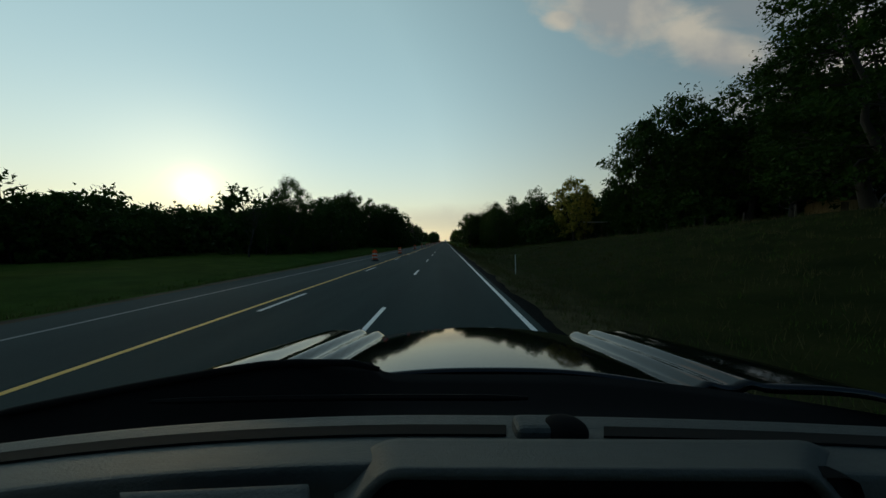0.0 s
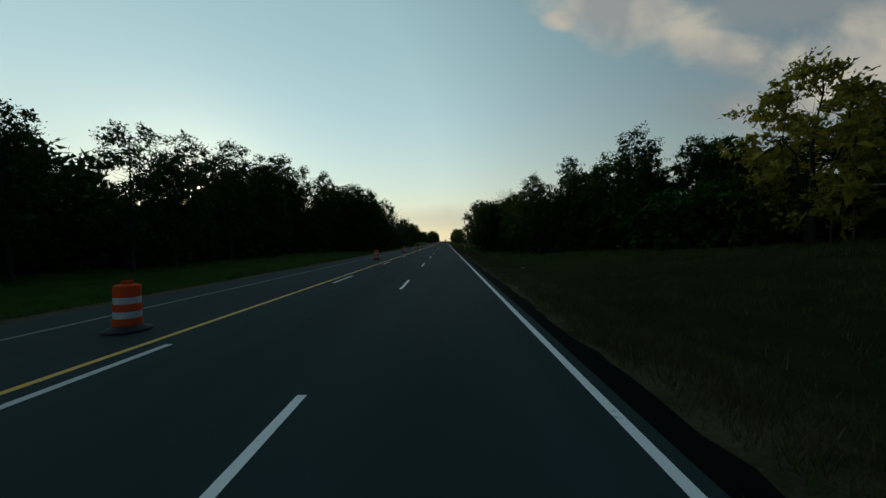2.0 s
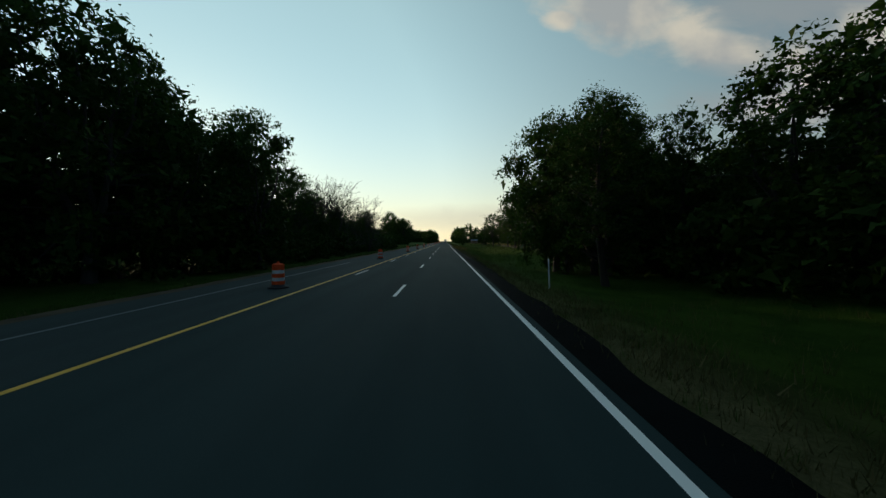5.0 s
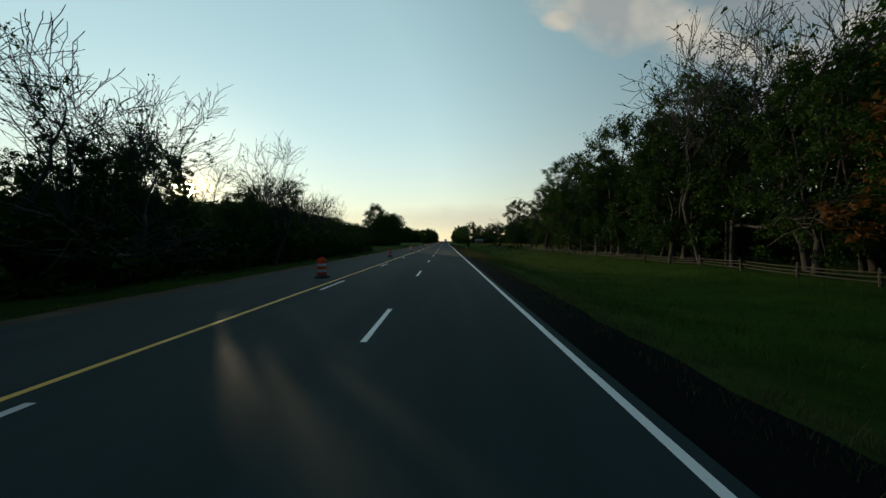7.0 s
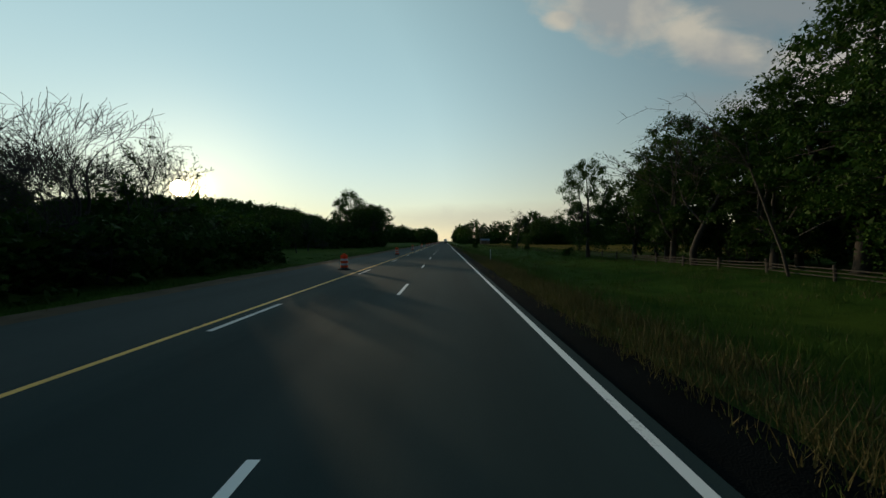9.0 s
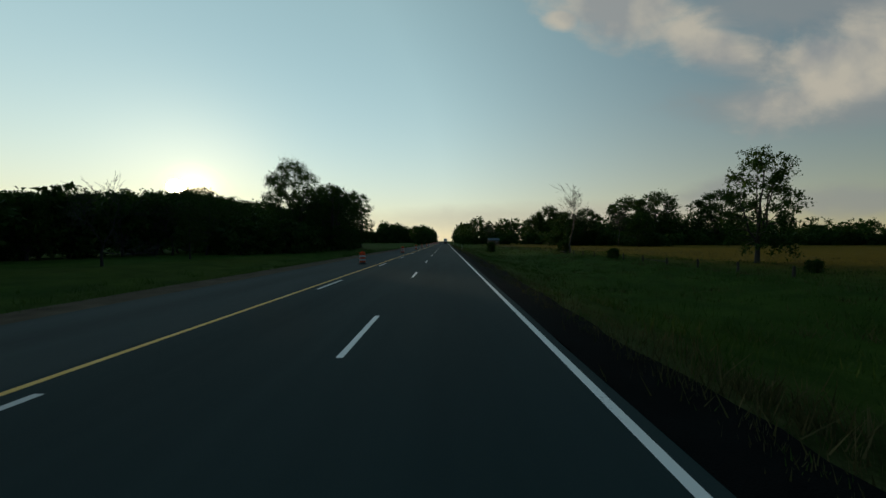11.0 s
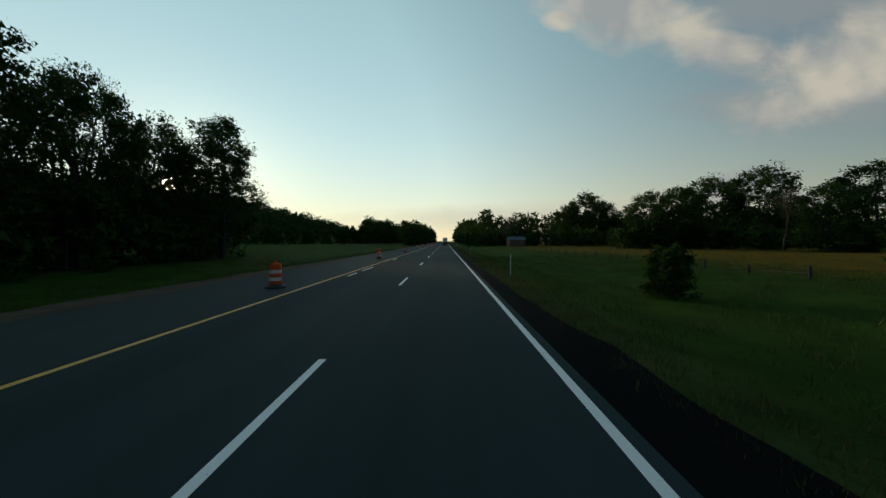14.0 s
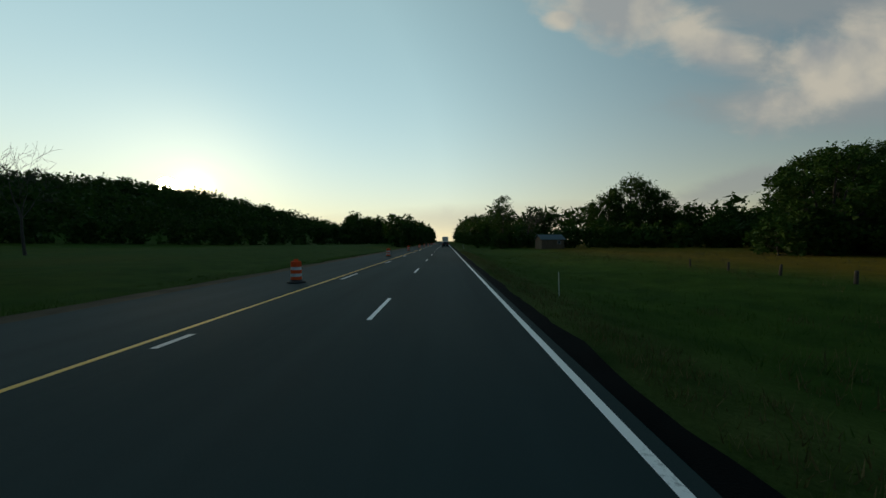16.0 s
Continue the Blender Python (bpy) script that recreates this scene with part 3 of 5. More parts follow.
# ---- trees ----
def tree_skeleton(rng, kind):
    """Tubes for trunk and limbs, and the centres and radii of leaf clumps, for a tree one unit... in metres at full size."""
    tubes = Tubes()
    if kind == "oak":
        H, clear, spread, nclump, cr = 14.0, 1.1, 5.2, 84, 1.0
    elif kind == "broad":
        H, clear, spread, nclump, cr = 14.0, 0.7, 5.8, 120, 1.25
    elif kind == "tall":
        H, clear, spread, nclump, cr = 16.0, 2.6, 3.6, 76, 0.88
    elif kind == "thin":
        H, clear, spread, nclump, cr = 13.0, 2.0, 2.6, 34, 0.85
    else:
        H, clear, spread, nclump, cr = 4.0, 0.2, 2.3, 26, 0.8
    bend = rng.normal(0, 0.35, 2)

    def axis(z):
        s = z / H
        return Vector((bend[0] * math.sin(3 * s), bend[1] * math.sin(2.4 * s + 0.4) - bend[1] * 0.39, z))

    r0 = {"oak": 0.3, "broad": 0.36, "tall": 0.25, "thin": 0.14, "shrub": 0.07}[kind]
    steps = 8
    joints = []
    if kind in ("oak", "broad"):
        # a short trunk that forks into spreading limbs
        fork = H * rng.uniform(0.15, 0.22)
        tubes.add([axis(fork * q) for q in (0, 0.12, 0.6, 1.06)], [r0 * q for q in (1.6, 1.15, 1.0, 0.85)], 9)
        for k in range(6):
            az = 2 * math.pi * k / 5 + rng.uniform(-0.4, 0.4)
            R = spread * (rng.uniform(0.4, 0.72) if k < 5 else 0.08)
            zt = H * (rng.uniform(0.62, 0.86) if k < 5 else 0.94)
            start = axis(fork * rng.uniform(0.75, 1.0))
            pts, rad = [start], [r0 * 0.62]
            for i in range(1, 7):
                q = i / 6
                p = start + Vector((math.cos(az) * R * q ** 0.8, math.sin(az) * R * q ** 0.8, (zt - start.z) * q ** 1.15)) + Vector(rng.normal(0, 0.16, 3))
                pts.append(p)
                rad.append(r0 * 0.62 * (1 - 0.86 * q))
            tubes.add(pts, rad, 6)
            joints += list(zip(pts[1:], rad[1:]))
    else:
        tubes.add([axis(H * 0.9 * i / steps) for i in range(steps + 1)], [r0 * (1.25 if i == 0 else 1) * (1 - 0.88 * i / steps) for i in range(steps + 1)], 7)
    centres, radii = [], []
    for i in range(nclump):
        s = (i + rng.random()) / nclump
        z = clear + (H * 0.97 - clear) * s ** 0.85
        g = (z - clear) / (H - clear)
        if kind in ("oak", "broad"):
            prof = math.sin(math.pi * min(1, 0.16 + 0.84 * g)) ** 0.6
        elif kind == "tall":
            prof = math.sin(math.pi * min(1, 0.22 + 0.78 * g)) ** 0.75
        elif kind == "thin":
            prof = 0.35 + 0.65 * (1 - g) ** 0.8
        else:
            prof = math.sqrt(max(0.05, 1 - g * g))
        ang = i * 2.399 + rng.normal(0, 0.5)
        rr = spread * prof * (0.35 + 0.65 * math.sqrt(rng.random())) * (1 + rng.normal(0, 0.12))
        base_z = max(clear * 0.6, z - rr * (0.45 + 0.5 * rng.random()))
        a = axis(min(base_z, H * 0.88))
        c = axis(z) + Vector((rr * math.cos(ang), rr * math.sin(ang), 0))
        m = a.lerp(c, 0.5) + Vector((rng.normal(0, 0.25), rng.normal(0, 0.25), -0.12 * rr))
        rb = max(0.02, r0 * 0.42 * (1 - base_z / H))
        if joints:
            below = [(q, r) for q, r in joints if q.z < c.z + 0.3] or joints[:6]
            a, ra = min(below, key=lambda qr: (qr[0] - c).length)
            m = a.lerp(c, 0.5) + Vector((rng.normal(0, 0.2), rng.normal(0, 0.2), 0.15))
            rb = max(0.018, ra * 0.5)
        tubes.add([a, m, c], [rb, rb * 0.6, 0.012], 3)
        centres.append(tuple(c))
        radii.append(cr * (0.65 + 0.7 * rng.random()))
        if kind != "shrub" and rr > spread * 0.45:
            c2 = a.lerp(c, 0.6) + Vector((rng.normal(0, 0.5), rng.normal(0, 0.5), 0.4))
            centres.append(tuple(c2))
            radii.append(cr * 0.8)
    return tubes, centres, radii, H


def make_tree(seed, kind, leaves, size, leaf_mat, label, bark=None):
    rng = np.random.default_rng(seed)
    tubes, centres, radii, H = tree_skeleton(rng, kind)
    root = new("shrub" if kind == "shrub" else "tree")
    mesh_object("stem" if kind == "shrub" else "trunk", tubes.v, tubes.f, bark or M_BARK, root, smooth=True)
    blades_object("crown", leaf_arrays(rng, centres, radii, leaves, size), leaf_mat, root)
    tagged(root, label, "shrub" if kind == "shrub" else "tree")
    return root, H


def make_bare_tree(seed, H, spread, label, bark=None, leaves=0, trunk=0.3):
    """A leafless tree: limbs that fork again and again into fine twigs."""
    rng = np.random.default_rng(seed)
    tubes, fine = Tubes(), Tubes()
    tips = []

    def grow(p, d, length, r, depth):
        n = 4 if depth < 4 else 2
        pts, rad = [p], [r]
        q = p.copy()
        dd = d.copy()
        for i in range(n):
            dd = (dd + Vector(rng.normal(0, 0.15, 3)) + Vector((0, 0, 0.05))).normalized()
            q = q + dd * length / n
            pts.append(q.copy())
            rad.append(max(0.013, r * (1 - 0.45 * (i + 1) / n)))
        (tubes if depth < 3 else fine).add(pts, rad, 6 if depth < 2 else 3)
        if depth >= 6:
            tips.append(tuple(q))
            return
        k = 3 if depth < 4 else 2
        for j in range(k):
            at = pts[-1] if j == 0 else pts[n // 2 + int(rng.integers(0, 2)) * (n > 2)]
            ang = rng.uniform(0.3, 0.75) * (0.55 if j == 0 else 1.0) * spread
            side = dd.orthogonal().normalized()
            side.rotate(Matrix.Rotation(rng.uniform(0, 6.283), 3, dd))
            nd = (dd * math.cos(ang) + side * math.sin(ang)).normalized()
            grow(at.copy(), nd, (length if depth else H * 0.3) * rng.uniform(0.62, 0.82), max(0.014, rad[-1] * (0.85 if j == 0 else 0.65)), depth + 1)

    grow(Vector((0, 0, 0)), Vector((0, 0, 1)), H * trunk, H * 0.0145, 0)
    root = new("bare_tree")
    k = H / max(v[2] for v in fine.v)
    top = [v for v in fine.v if v[2] * k > 0.55 * H]
    lx, ly, lz = (sum(v[i] for v in top) / len(top) for i in range(3))
    for t in (tubes, fine):
        t.v = [((x - 0.85 * lx * z / lz) * k, (y - 0.85 * ly * z / lz) * k, z * k) for x, y, z in t.v]
    mesh_object("trunk", tubes.v, tubes.f, bark or M_BARK, root, smooth=True)
    tagged(mesh_object("branchwork", fine.v, fine.f, bark or M_BARK, root), "fine bare branchwork", kind="stuff")
    if leaves:
        t = [(k * (x - 0.85 * lx * z / lz), k * (y - 0.85 * ly * z / lz), k * z) for x, y, z in tips]
        blades_object("crown", leaf_arrays(rng, t, [0.35] * len(t), leaves, 0.13), M_LEAF, root)
    tagged(root, label, "tree")
    return root, H


def make_bush(seed, H, leaves, label):
    """A bush leafed to the ground, with short stems inside."""
    rng = np.random.default_rng(seed)
    tubes, centres, radii = Tubes(), [], []
    for i in range(60):
        g = (i + 0.5) / 60
        z = H * (0.08 + 0.84 * g)
        rr = 0.42 * H * math.sqrt(max(0.04, 1 - (1.55 * g - 0.62) ** 2)) * (0.25 + 0.7 * math.sqrt(rng.random()))
        a = i * 2.399 + rng.normal(0, 0.4)
        c = (rr * math.cos(a), rr * math.sin(a), z)
        if i % 4 == 0:
            tubes.add([(0, 0, 0), (c[0] * 0.4, c[1] * 0.4, z * 0.55), c], [0.03, 0.02, 0.006], 4)
        centres.append(c)
        radii.append(H * (0.09 + 0.06 * rng.random()))
    root = new("bush")
    mesh_object("stem", tubes.v, tubes.f, M_BARK, root, smooth=True)
    blades_object("crown", leaf_arrays(rng, centres, radii, leaves, 0.1), M_LEAF, root)
    tagged(root, label, "bush")
    return root, H


class Planter:
    """Keeps the model trees; the first use takes the model itself, later ones its copies."""

    def __init__(self):
        self.models, self.used = {}, set()

    def model(self, key, root, H):
        self.models[key] = (root, H)

    def put(self, key, x, y, h, width=1.0, turn=None, label="", group="", sink=0.15):
        root, H = self.models[key]
        s = h / H
        m = pose(x, y, height(x, y) - sink, 0, 0, random.uniform(0, 360) if turn is None else turn)
        m = m @ Matrix.Diagonal((s * width, s * width, s, 1))
        if key in self.used:
            ob = copy_thing(root, m)
            ob.matrix_basis = m
        else:
            self.used.add(key)
            root.matrix_basis = m
            ob = root
        if label or group:
            tagged(ob, label, group=group)
        return ob


P = Planter()
for i in range(4):
    P.model("oak%d" % i, *make_tree(10 + i, "oak", 8600, 0.24, M_LEAF, "broad leafy tree with a dense dark green crown"))
for i in range(2):
    P.model("broad%d" % i, *make_tree(16 + i, "broad", 14000, 0.27, M_LEAF, "large broad tree with a full rounded green crown"))
for i in range(3):
    P.model("tall%d" % i, *make_tree(20 + i, "tall", 7800, 0.22, M_LEAF, "tall leafy tree with an uneven dark green crown"))
for i in range(2):
    P.model("near_tall%d" % i, *make_tree(55 + i, "tall", 25000, 0.13, M_LEAF, "tall roadside tree with an uneven dark green crown"))
    P.model("near_oak%d" % i, *make_tree(57 + i, "oak", 29000, 0.136, M_LEAF, "broad roadside tree with a dense dark green crown"))
P.model("great_oak", *make_tree(19, "broad", 37000, 0.15, M_LEAF, "great spreading tree with a full dark green crown"))
for i in range(3):
    P.model("back%d" % i, *make_tree(25 + i, "oak", 3300, 0.48, M_LEAF, "leafy tree standing back in the dark woodland"))
for i in range(3):
    P.model("thin%d" % i, *make_tree(30 + i, "thin", 6500, 0.165, M_LEAF, "slender airy tree with sparse green leaves"))
for i in range(3):
    P.model("shrub%d" % i, *make_tree(40 + i, "shrub", 1500, 0.28, M_LEAF, "dense green shrub in the roadside grass"))
P.model("bush", *make_bush(45, 2.4, 6500, "single round dark green bush standing in the meadow"))
P.model("yellow", *make_tree(50, "oak", 6500, 0.34, M_LEAF_YELLOW_SUNLIT, "broad tree with yellowing green leaves"))
P.model("red", *make_tree(51, "thin", 2300, 0.25, M_LEAF_RED, "slender tree with reddish brown leaves"))
for i in range(3):
    P.model("bare%d" % i, *make_bare_tree(60 + i, 13.0, 1.0, "bare leafless tree with fine branching twigs", leaves=1600 if i == 1 else 0))
P.model("birch", *make_tree(52, "thin", 2600, 0.22, M_LEAF, "slender pale-barked birch with sparse green leaves", M_PALE_BARK))
P.model("snag", *make_bare_tree(76, 12.0, 1.25, "dead tree with bare grey upright branches", M_SNAG, 0, 0.45))

# trees that stand out: kind, x, y, height, width
SOLO = (
    ("great_oak", -26.5, 56.6, 13.0, 0.74), ("thin0", -24.0, 60.5, 10.0, 1.1), ("bare1", -27.0, 45.6, 9.4, 0.8), ("thin2", -27.0, 50.0, 8.4, 0.8), ("bare2", -20.5, 164.3, 13.8, 1.0), ("thin1", -22.7, 66.2, 11.0, 1.2), ("oak2", -23.5, 71.0, 10.0, 0.8),
    ("thin2", -25.0, 73.4, 12.4, 1.3), ("tall1", -25.0, 81.0, 13.9, 1.0), ("thin0", -25.0, 90.0, 14.6, 1.2), ("tall2", -29.2, 102.9, 17.8, 0.9),
    ("thin1", -27.6, 106.6, 17.0, 0.75), ("tall0", -25.2, 111.3, 16.5, 0.95), ("oak1", -20.0, 124.0, 15.5, 0.9), ("oak3", -17.0, 136.0, 14.3, 0.8), ("tall1", -22.0, 141.7, 16.8, 1.1), ("tall2", -23.0, 131.0, 16.8, 1.1),
    ("thin2", -25.5, 203.0, 6.5, 1.2), ("bare2", -27.0, 208.0, 11.0, 1.0), ("bare0", -25.0, 212.0, 12.0, 1.0), ("bare2", -29.0, 214.0, 11.5, 1.0), ("bare1", -33.0, 219.0, 12.0, 1.0), ("bare1", -33.0, 226.0, 12.5, 1.0),
    ("oak3", -31.0, 183.0, 13.5, 0.8), ("bare0", -20.0, 152.5, 12.5, 0.9), ("thin0", -21.0, 149.5, 12.0, 1.2), ("thin1", -21.0, 153.0, 11.5, 1.2), ("thin2", -20.5, 156.5, 10.5, 1.2), ("thin0", -21.5, 159.5, 10.0, 1.2), ("thin1", -21.0, 166.0, 8.6, 1.2), ("thin2", -21.0, 169.0, 9.0, 1.2), ("bare1", -21.0, 157.0, 14.5, 1.0), ("bare2", -19.5, 162.0, 14.0, 1.1), ("bare0", -23.4, 174.9, 15.2, 1.0), ("bare1", -19.0, 167.0, 12.8, 1.0), ("bare2", -24.0, 183.0, 13.0, 1.0), ("bare1", -22.0, 190.5, 11.5, 1.0), ("bare2", -23.0, 203.0, 11.0, 1.0), ("bare0", -24.0, 210.0, 11.0, 1.0), ("bare0", -17.5, 181.0, 12.6, 1.0),
    ("bare1", -20.0, 186.5, 12.6, 1.0), ("thin2", -20.0, 190.0, 10.4, 1.1), ("bare2", -21.0, 213.5, 10.6, 0.9), ("bare1", -29.0, 222.0, 14.2, 0.9),
    ("oak1", -48.0, 283.0, 9.2, 0.8), ("bare1", -42.0, 283.0, 10.0, 0.9), ("oak3", -36.0, 282.0, 9.0, 0.8), ("thin0", -27.0, 250.0, 7.5, 1.2), ("bare2", -29.0, 260.0, 8.5, 1.0), ("thin1", -30.0, 271.0, 7.6, 1.2),
    ("great_oak", -33.0, 304.0, 19.5, 0.88), ("broad1", -52.0, 303.0, 13.5, 1.0), ("oak1", -45.0, 300.0, 11.0, 1.0), ("broad0", -60.0, 308.0, 14.0, 1.0), ("thin0", -41.0, 297.0, 10.5, 1.2), ("broad1", -34.0, 313.0, 14.0, 0.9), ("great_oak", -34.0, 326.0, 17.5, 0.85), ("great_oak", -36.5, 338.5, 17.0, 0.8),
    ("broad0", 31.0, 80.0, 9.5, 0.85), ("broad1", 27.0, 88.0, 10.5, 0.8), ("broad0", 33.0, 75.0, 8.8, 0.9), ("bare1", -50.0, 298.0, 14.5, 0.9), ("near_oak0", -25.5, 307.0, 15.0, 1.0), ("tall1", -28.0, 315.0, 16.4, 1.1),
    ("oak3", -28.0, 321.0, 15.6, 0.8), ("near_tall0", -29.6, 339.2, 18.6, 1.15), ("thin1", -26.0, 334.5, 17.0, 1.3), ("oak1", -30.0, 330.5, 15.2, 0.85), ("oak3", -45.0, 363.0, 14.8, 1.05), ("thin2", -27.5, 330.0, 12.5, 1.3), ("snag", -61.5, 386.0, 16.5, 0.8),
    ("near_oak1", 27.6, 20.6, 19.0, 1.1), ("near_tall0", 33.0, 26.0, 20.0, 1.6), ("broad1", 34.0, 50.0, 20.2, 0.85), ("broad0", 33.0, 57.5, 19.7, 0.75), ("tall2", 33.5, 44.5, 15.6, 1.1),
    ("yellow", 25.0, 65.3, 12.5, 0.95), ("oak3", 34.0, 67.0, 11.5, 1.0), ("tall1", 22.0, 81.0, 14.0, 1.1), ("tall0", 18.5, 92.0, 14.1, 1.0),
    ("thin0", 15.0, 95.5, 11.6, 1.3), ("near_tall0", 15.5, 101.8, 14.1, 1.2), ("near_oak0", 15.0, 109.0, 12.5, 0.9), ("near_oak1", 15.0, 135.0, 14.0, 0.9), ("near_tall0", 9.6, 125.5, 11.8, 1.2), ("near_tall0", 9.5, 132.0, 12.4, 1.2), ("near_oak0", 12.5, 131.0, 12.2, 0.7), ("near_oak1", 11.5, 136.0, 12.0, 0.7), ("broad0", 10.0, 135.5, 14.0, 0.85), ("broad1", 11.8, 132.0, 13.5, 0.75),
    ("near_tall1", 23.0, 153.0, 18.0, 1.1), ("red", 21.5, 163.0, 12.0, 1.3), ("near_tall0", 22.5, 161.0, 17.5, 1.1), ("near_oak0", 22.5, 168.2, 13.8, 0.8),
    ("bare2", 23.5, 175.3, 22.0, 0.8), ("bare1", 22.6, 177.5, 21.0, 0.8), ("bare1", 24.5, 170.5, 20.0, 0.9), ("bare0", 27.0, 172.0, 21.0, 0.8), ("bare0", 24.0, 180.5, 24.0, 0.75), ("near_oak1", 23.0, 182.0, 15.0, 0.9), ("near_oak1", 24.0, 194.0, 19.5, 0.9), ("near_oak0", 28.0, 187.0, 21.0, 0.9), ("near_oak0", 20.5, 203.3, 16.5, 0.85),
    ("near_oak0", 25.5, 210.6, 17.0, 0.9), ("near_oak1", 24.0, 214.5, 14.2, 0.8), ("bare1", 21.5, 219.0, 14.0, 1.2), ("near_oak0", 22.0, 222.5, 14.5, 0.75), ("near_oak0", 18.4, 233.3, 12.9, 0.8),
    ("oak1", 29.6, 264.0, 11.0, 0.8), ("birch", 22.4, 197.9, 15.0, 0.9), ("birch", 21.6, 201.5, 9.0, 0.8), ("snag", 21.3, 289.3, 12.2, 0.82), ("tall1", 31.0, 317.7, 5.4, 0.9), ("snag", 66.8, 361.5, 14.0, 0.6),
    ("broad0", 56.5, 386.5, 15.5, 1.2), ("broad0", 66.0, 391.0, 17.5, 1.1), ("broad1", 119.0, 423.0, 30.0, 1.1), ("broad0", 142.0, 406.0, 28.0, 1.2), ("broad1", 111.0, 438.0, 29.0, 1.1), ("broad1", 73.0, 468.6, 27.0, 1.0), ("broad1", 65.0, 472.0, 21.0, 1.1), ("broad0", 82.0, 471.0, 23.0, 1.0),
    ("thin1", 17.5, 439.3, 16.4, 1.3), ("bare0", 27.0, 441.0, 13.5, 1.0), ("broad0", 74.0, 360.0, 13.0, 1.1), ("broad0", -74.0, 659.0, 25.0, 1.2),
    ("birch", 32.6, 50.5, 11.0, 0.7), ("birch", 32.0, 47.3, 9.5, 0.6), ("oak2", -24.5, 118.5, 14.5, 0.9), ("bare1", -30.0, 203.5, 10.5, 1.0), ("thin0", -34.0, 206.0, 11.0, 1.1), ("bare0", -38.0, 214.0, 13.5, 1.0), ("bare1", -42.0, 221.0, 14.0, 1.0), ("bare2", -40.0, 226.0, 13.0, 1.0), ("bare0", -46.0, 234.0, 14.0, 1.0), ("bare2", -36.0, 219.0, 12.0, 1.0),
)
for key, x, y, h, wd in SOLO:
    P.put(key, x, y, h, wd)


# edge of the woods: y, distance from the road's middle, height
LEFT_EDGE = ((5, 41, 7.0), (52, 40, 7.5), (56, 29, 8.5), (72, 26, 10), (81, 27, 12), (82.5, 27, 7.5), (88, 27.5, 7.5), (90, 28, 13), (100, 28, 14.5), (116, 25, 15.5), (130, 19, 14), (143, 19, 13), (150, 21, 9.0))
RIGHT_EDGE = ((14, 33, 14), (60, 36, 15.5), (64, 34, 10.2), (78, 25, 11.6), (92, 18, 11.8), (110, 16.5, 11), (150, 15, 11.5))
random.seed(5)
BACK = ("back0", "back1", "back2")
LEAFY = ("oak0", "oak1", "oak2", "oak3", "tall0", "tall1", "tall2")


# gaps in the woods: where they start beside the road, half their width; all run the same way
GLADES = ((31.65, 2.3), (73.85, 2.4), (263.75, 3.0), (168.8, 2.5))


def in_glade(x, y):
    return any(x < 0 and abs((y - y0) * math.sin(SUN_AZ) + x * math.cos(SUN_AZ)) < r for y0, r in GLADES)


def fill(table, sign, y0, y1, rows, step, kinds, spread=1.2):
    for row in range(rows):
        y = y0 + row * step * 0.4
        while y < y1:
            d, h = between(table, y)
            x = sign * (d + 1.5 + row * 4.6 + random.uniform(-spread, spread))
            kind, tall, wide = random.choice(kinds if row == 0 else BACK), h * random.uniform(0.82, 1.1) * (1 + 0.04 * row), random.uniform(0.85, 1.15)
            if not in_glade(x, y):
                P.put(kind, x, y, tall, wide)
            y += step * random.uniform(0.8, 1.25)


fill(LEFT_EDGE, -1, 14, 54, 1, 4.5, BACK)
fill(LEFT_EDGE, -1, 57, 150, 2, 5.2, LEAFY)
fill(RIGHT_EDGE, 1, 34, 143, 2, 5.2, LEAFY)
fill(((150, 24, 15), (240, 26, 14)), 1, 152, 240, 2, 7.5, ("tall0", "tall1", "tall2", "oak3", "thin0"), 2.0)
fill(((146, 18.5, 8.2), (188, 19, 7.8), (192, 19.5, 5.8), (226, 21, 4.8)), -1, 146, 226, 1, 2.4, ("thin0", "bare1", "thin2", "bare2"), 1.8)
fill(((146, 21, 9.0), (188, 22, 7.8), (200, 22.5, 5.6), (226, 23, 4.8)), -1, 147, 226, 1, 4.5, ("thin0", "thin1", "bare1", "bare2"), 1.8)
fill(((230, 42, 8.5), (285, 44, 9)), -1, 205, 290, 2, 6.0, BACK)
fill(((295, 30, 9), (345, 36, 9)), -1, 290, 345, 1, 6.0, ("oak1", "thin0", "tall2"))


def hedge(table, sign, y0, y1, step, h0, h1, spread=0.8):
    y = y0
    while y < y1:
        d = between(table, y)[0]
        P.put(random.choice(("shrub0", "shrub1", "shrub2")), sign * (d + random.uniform(-spread, spread)), y, random.uniform(h0, h1), random.uniform(0.9, 1.3))
        y += step * random.uniform(0.75, 1.3)


hedge(LEFT_EDGE, -1, 14, 150, 3.6, 3.0, 5.0)
hedge(RIGHT_EDGE, 1, 60, 143, 3.6, 3.0, 5.0)
hedge(((40, 32), (62, 33)), 1, 40, 66, 2.2, 3.6, 5.6)
hedge(((58, 34.5), (66, 33.5)), 1, 59, 66, 1.7, 4.2, 5.4)
hedge(((67, 23.5), (75, 22.0)), 1, 68, 75, 1.7, 4.2, 5.4)
hedge(((148, 19.0), (230, 20.0)), -1, 148, 230, 2.8, 3.0, 4.4)
hedge(((150, 34), (240, 33)), 1, 154, 240, 6.0, 2.0, 4.0)
hedge(((286, 27), (345, 30)), -1, 284, 345, 3.2, 4.0, 6.5, 2.0)
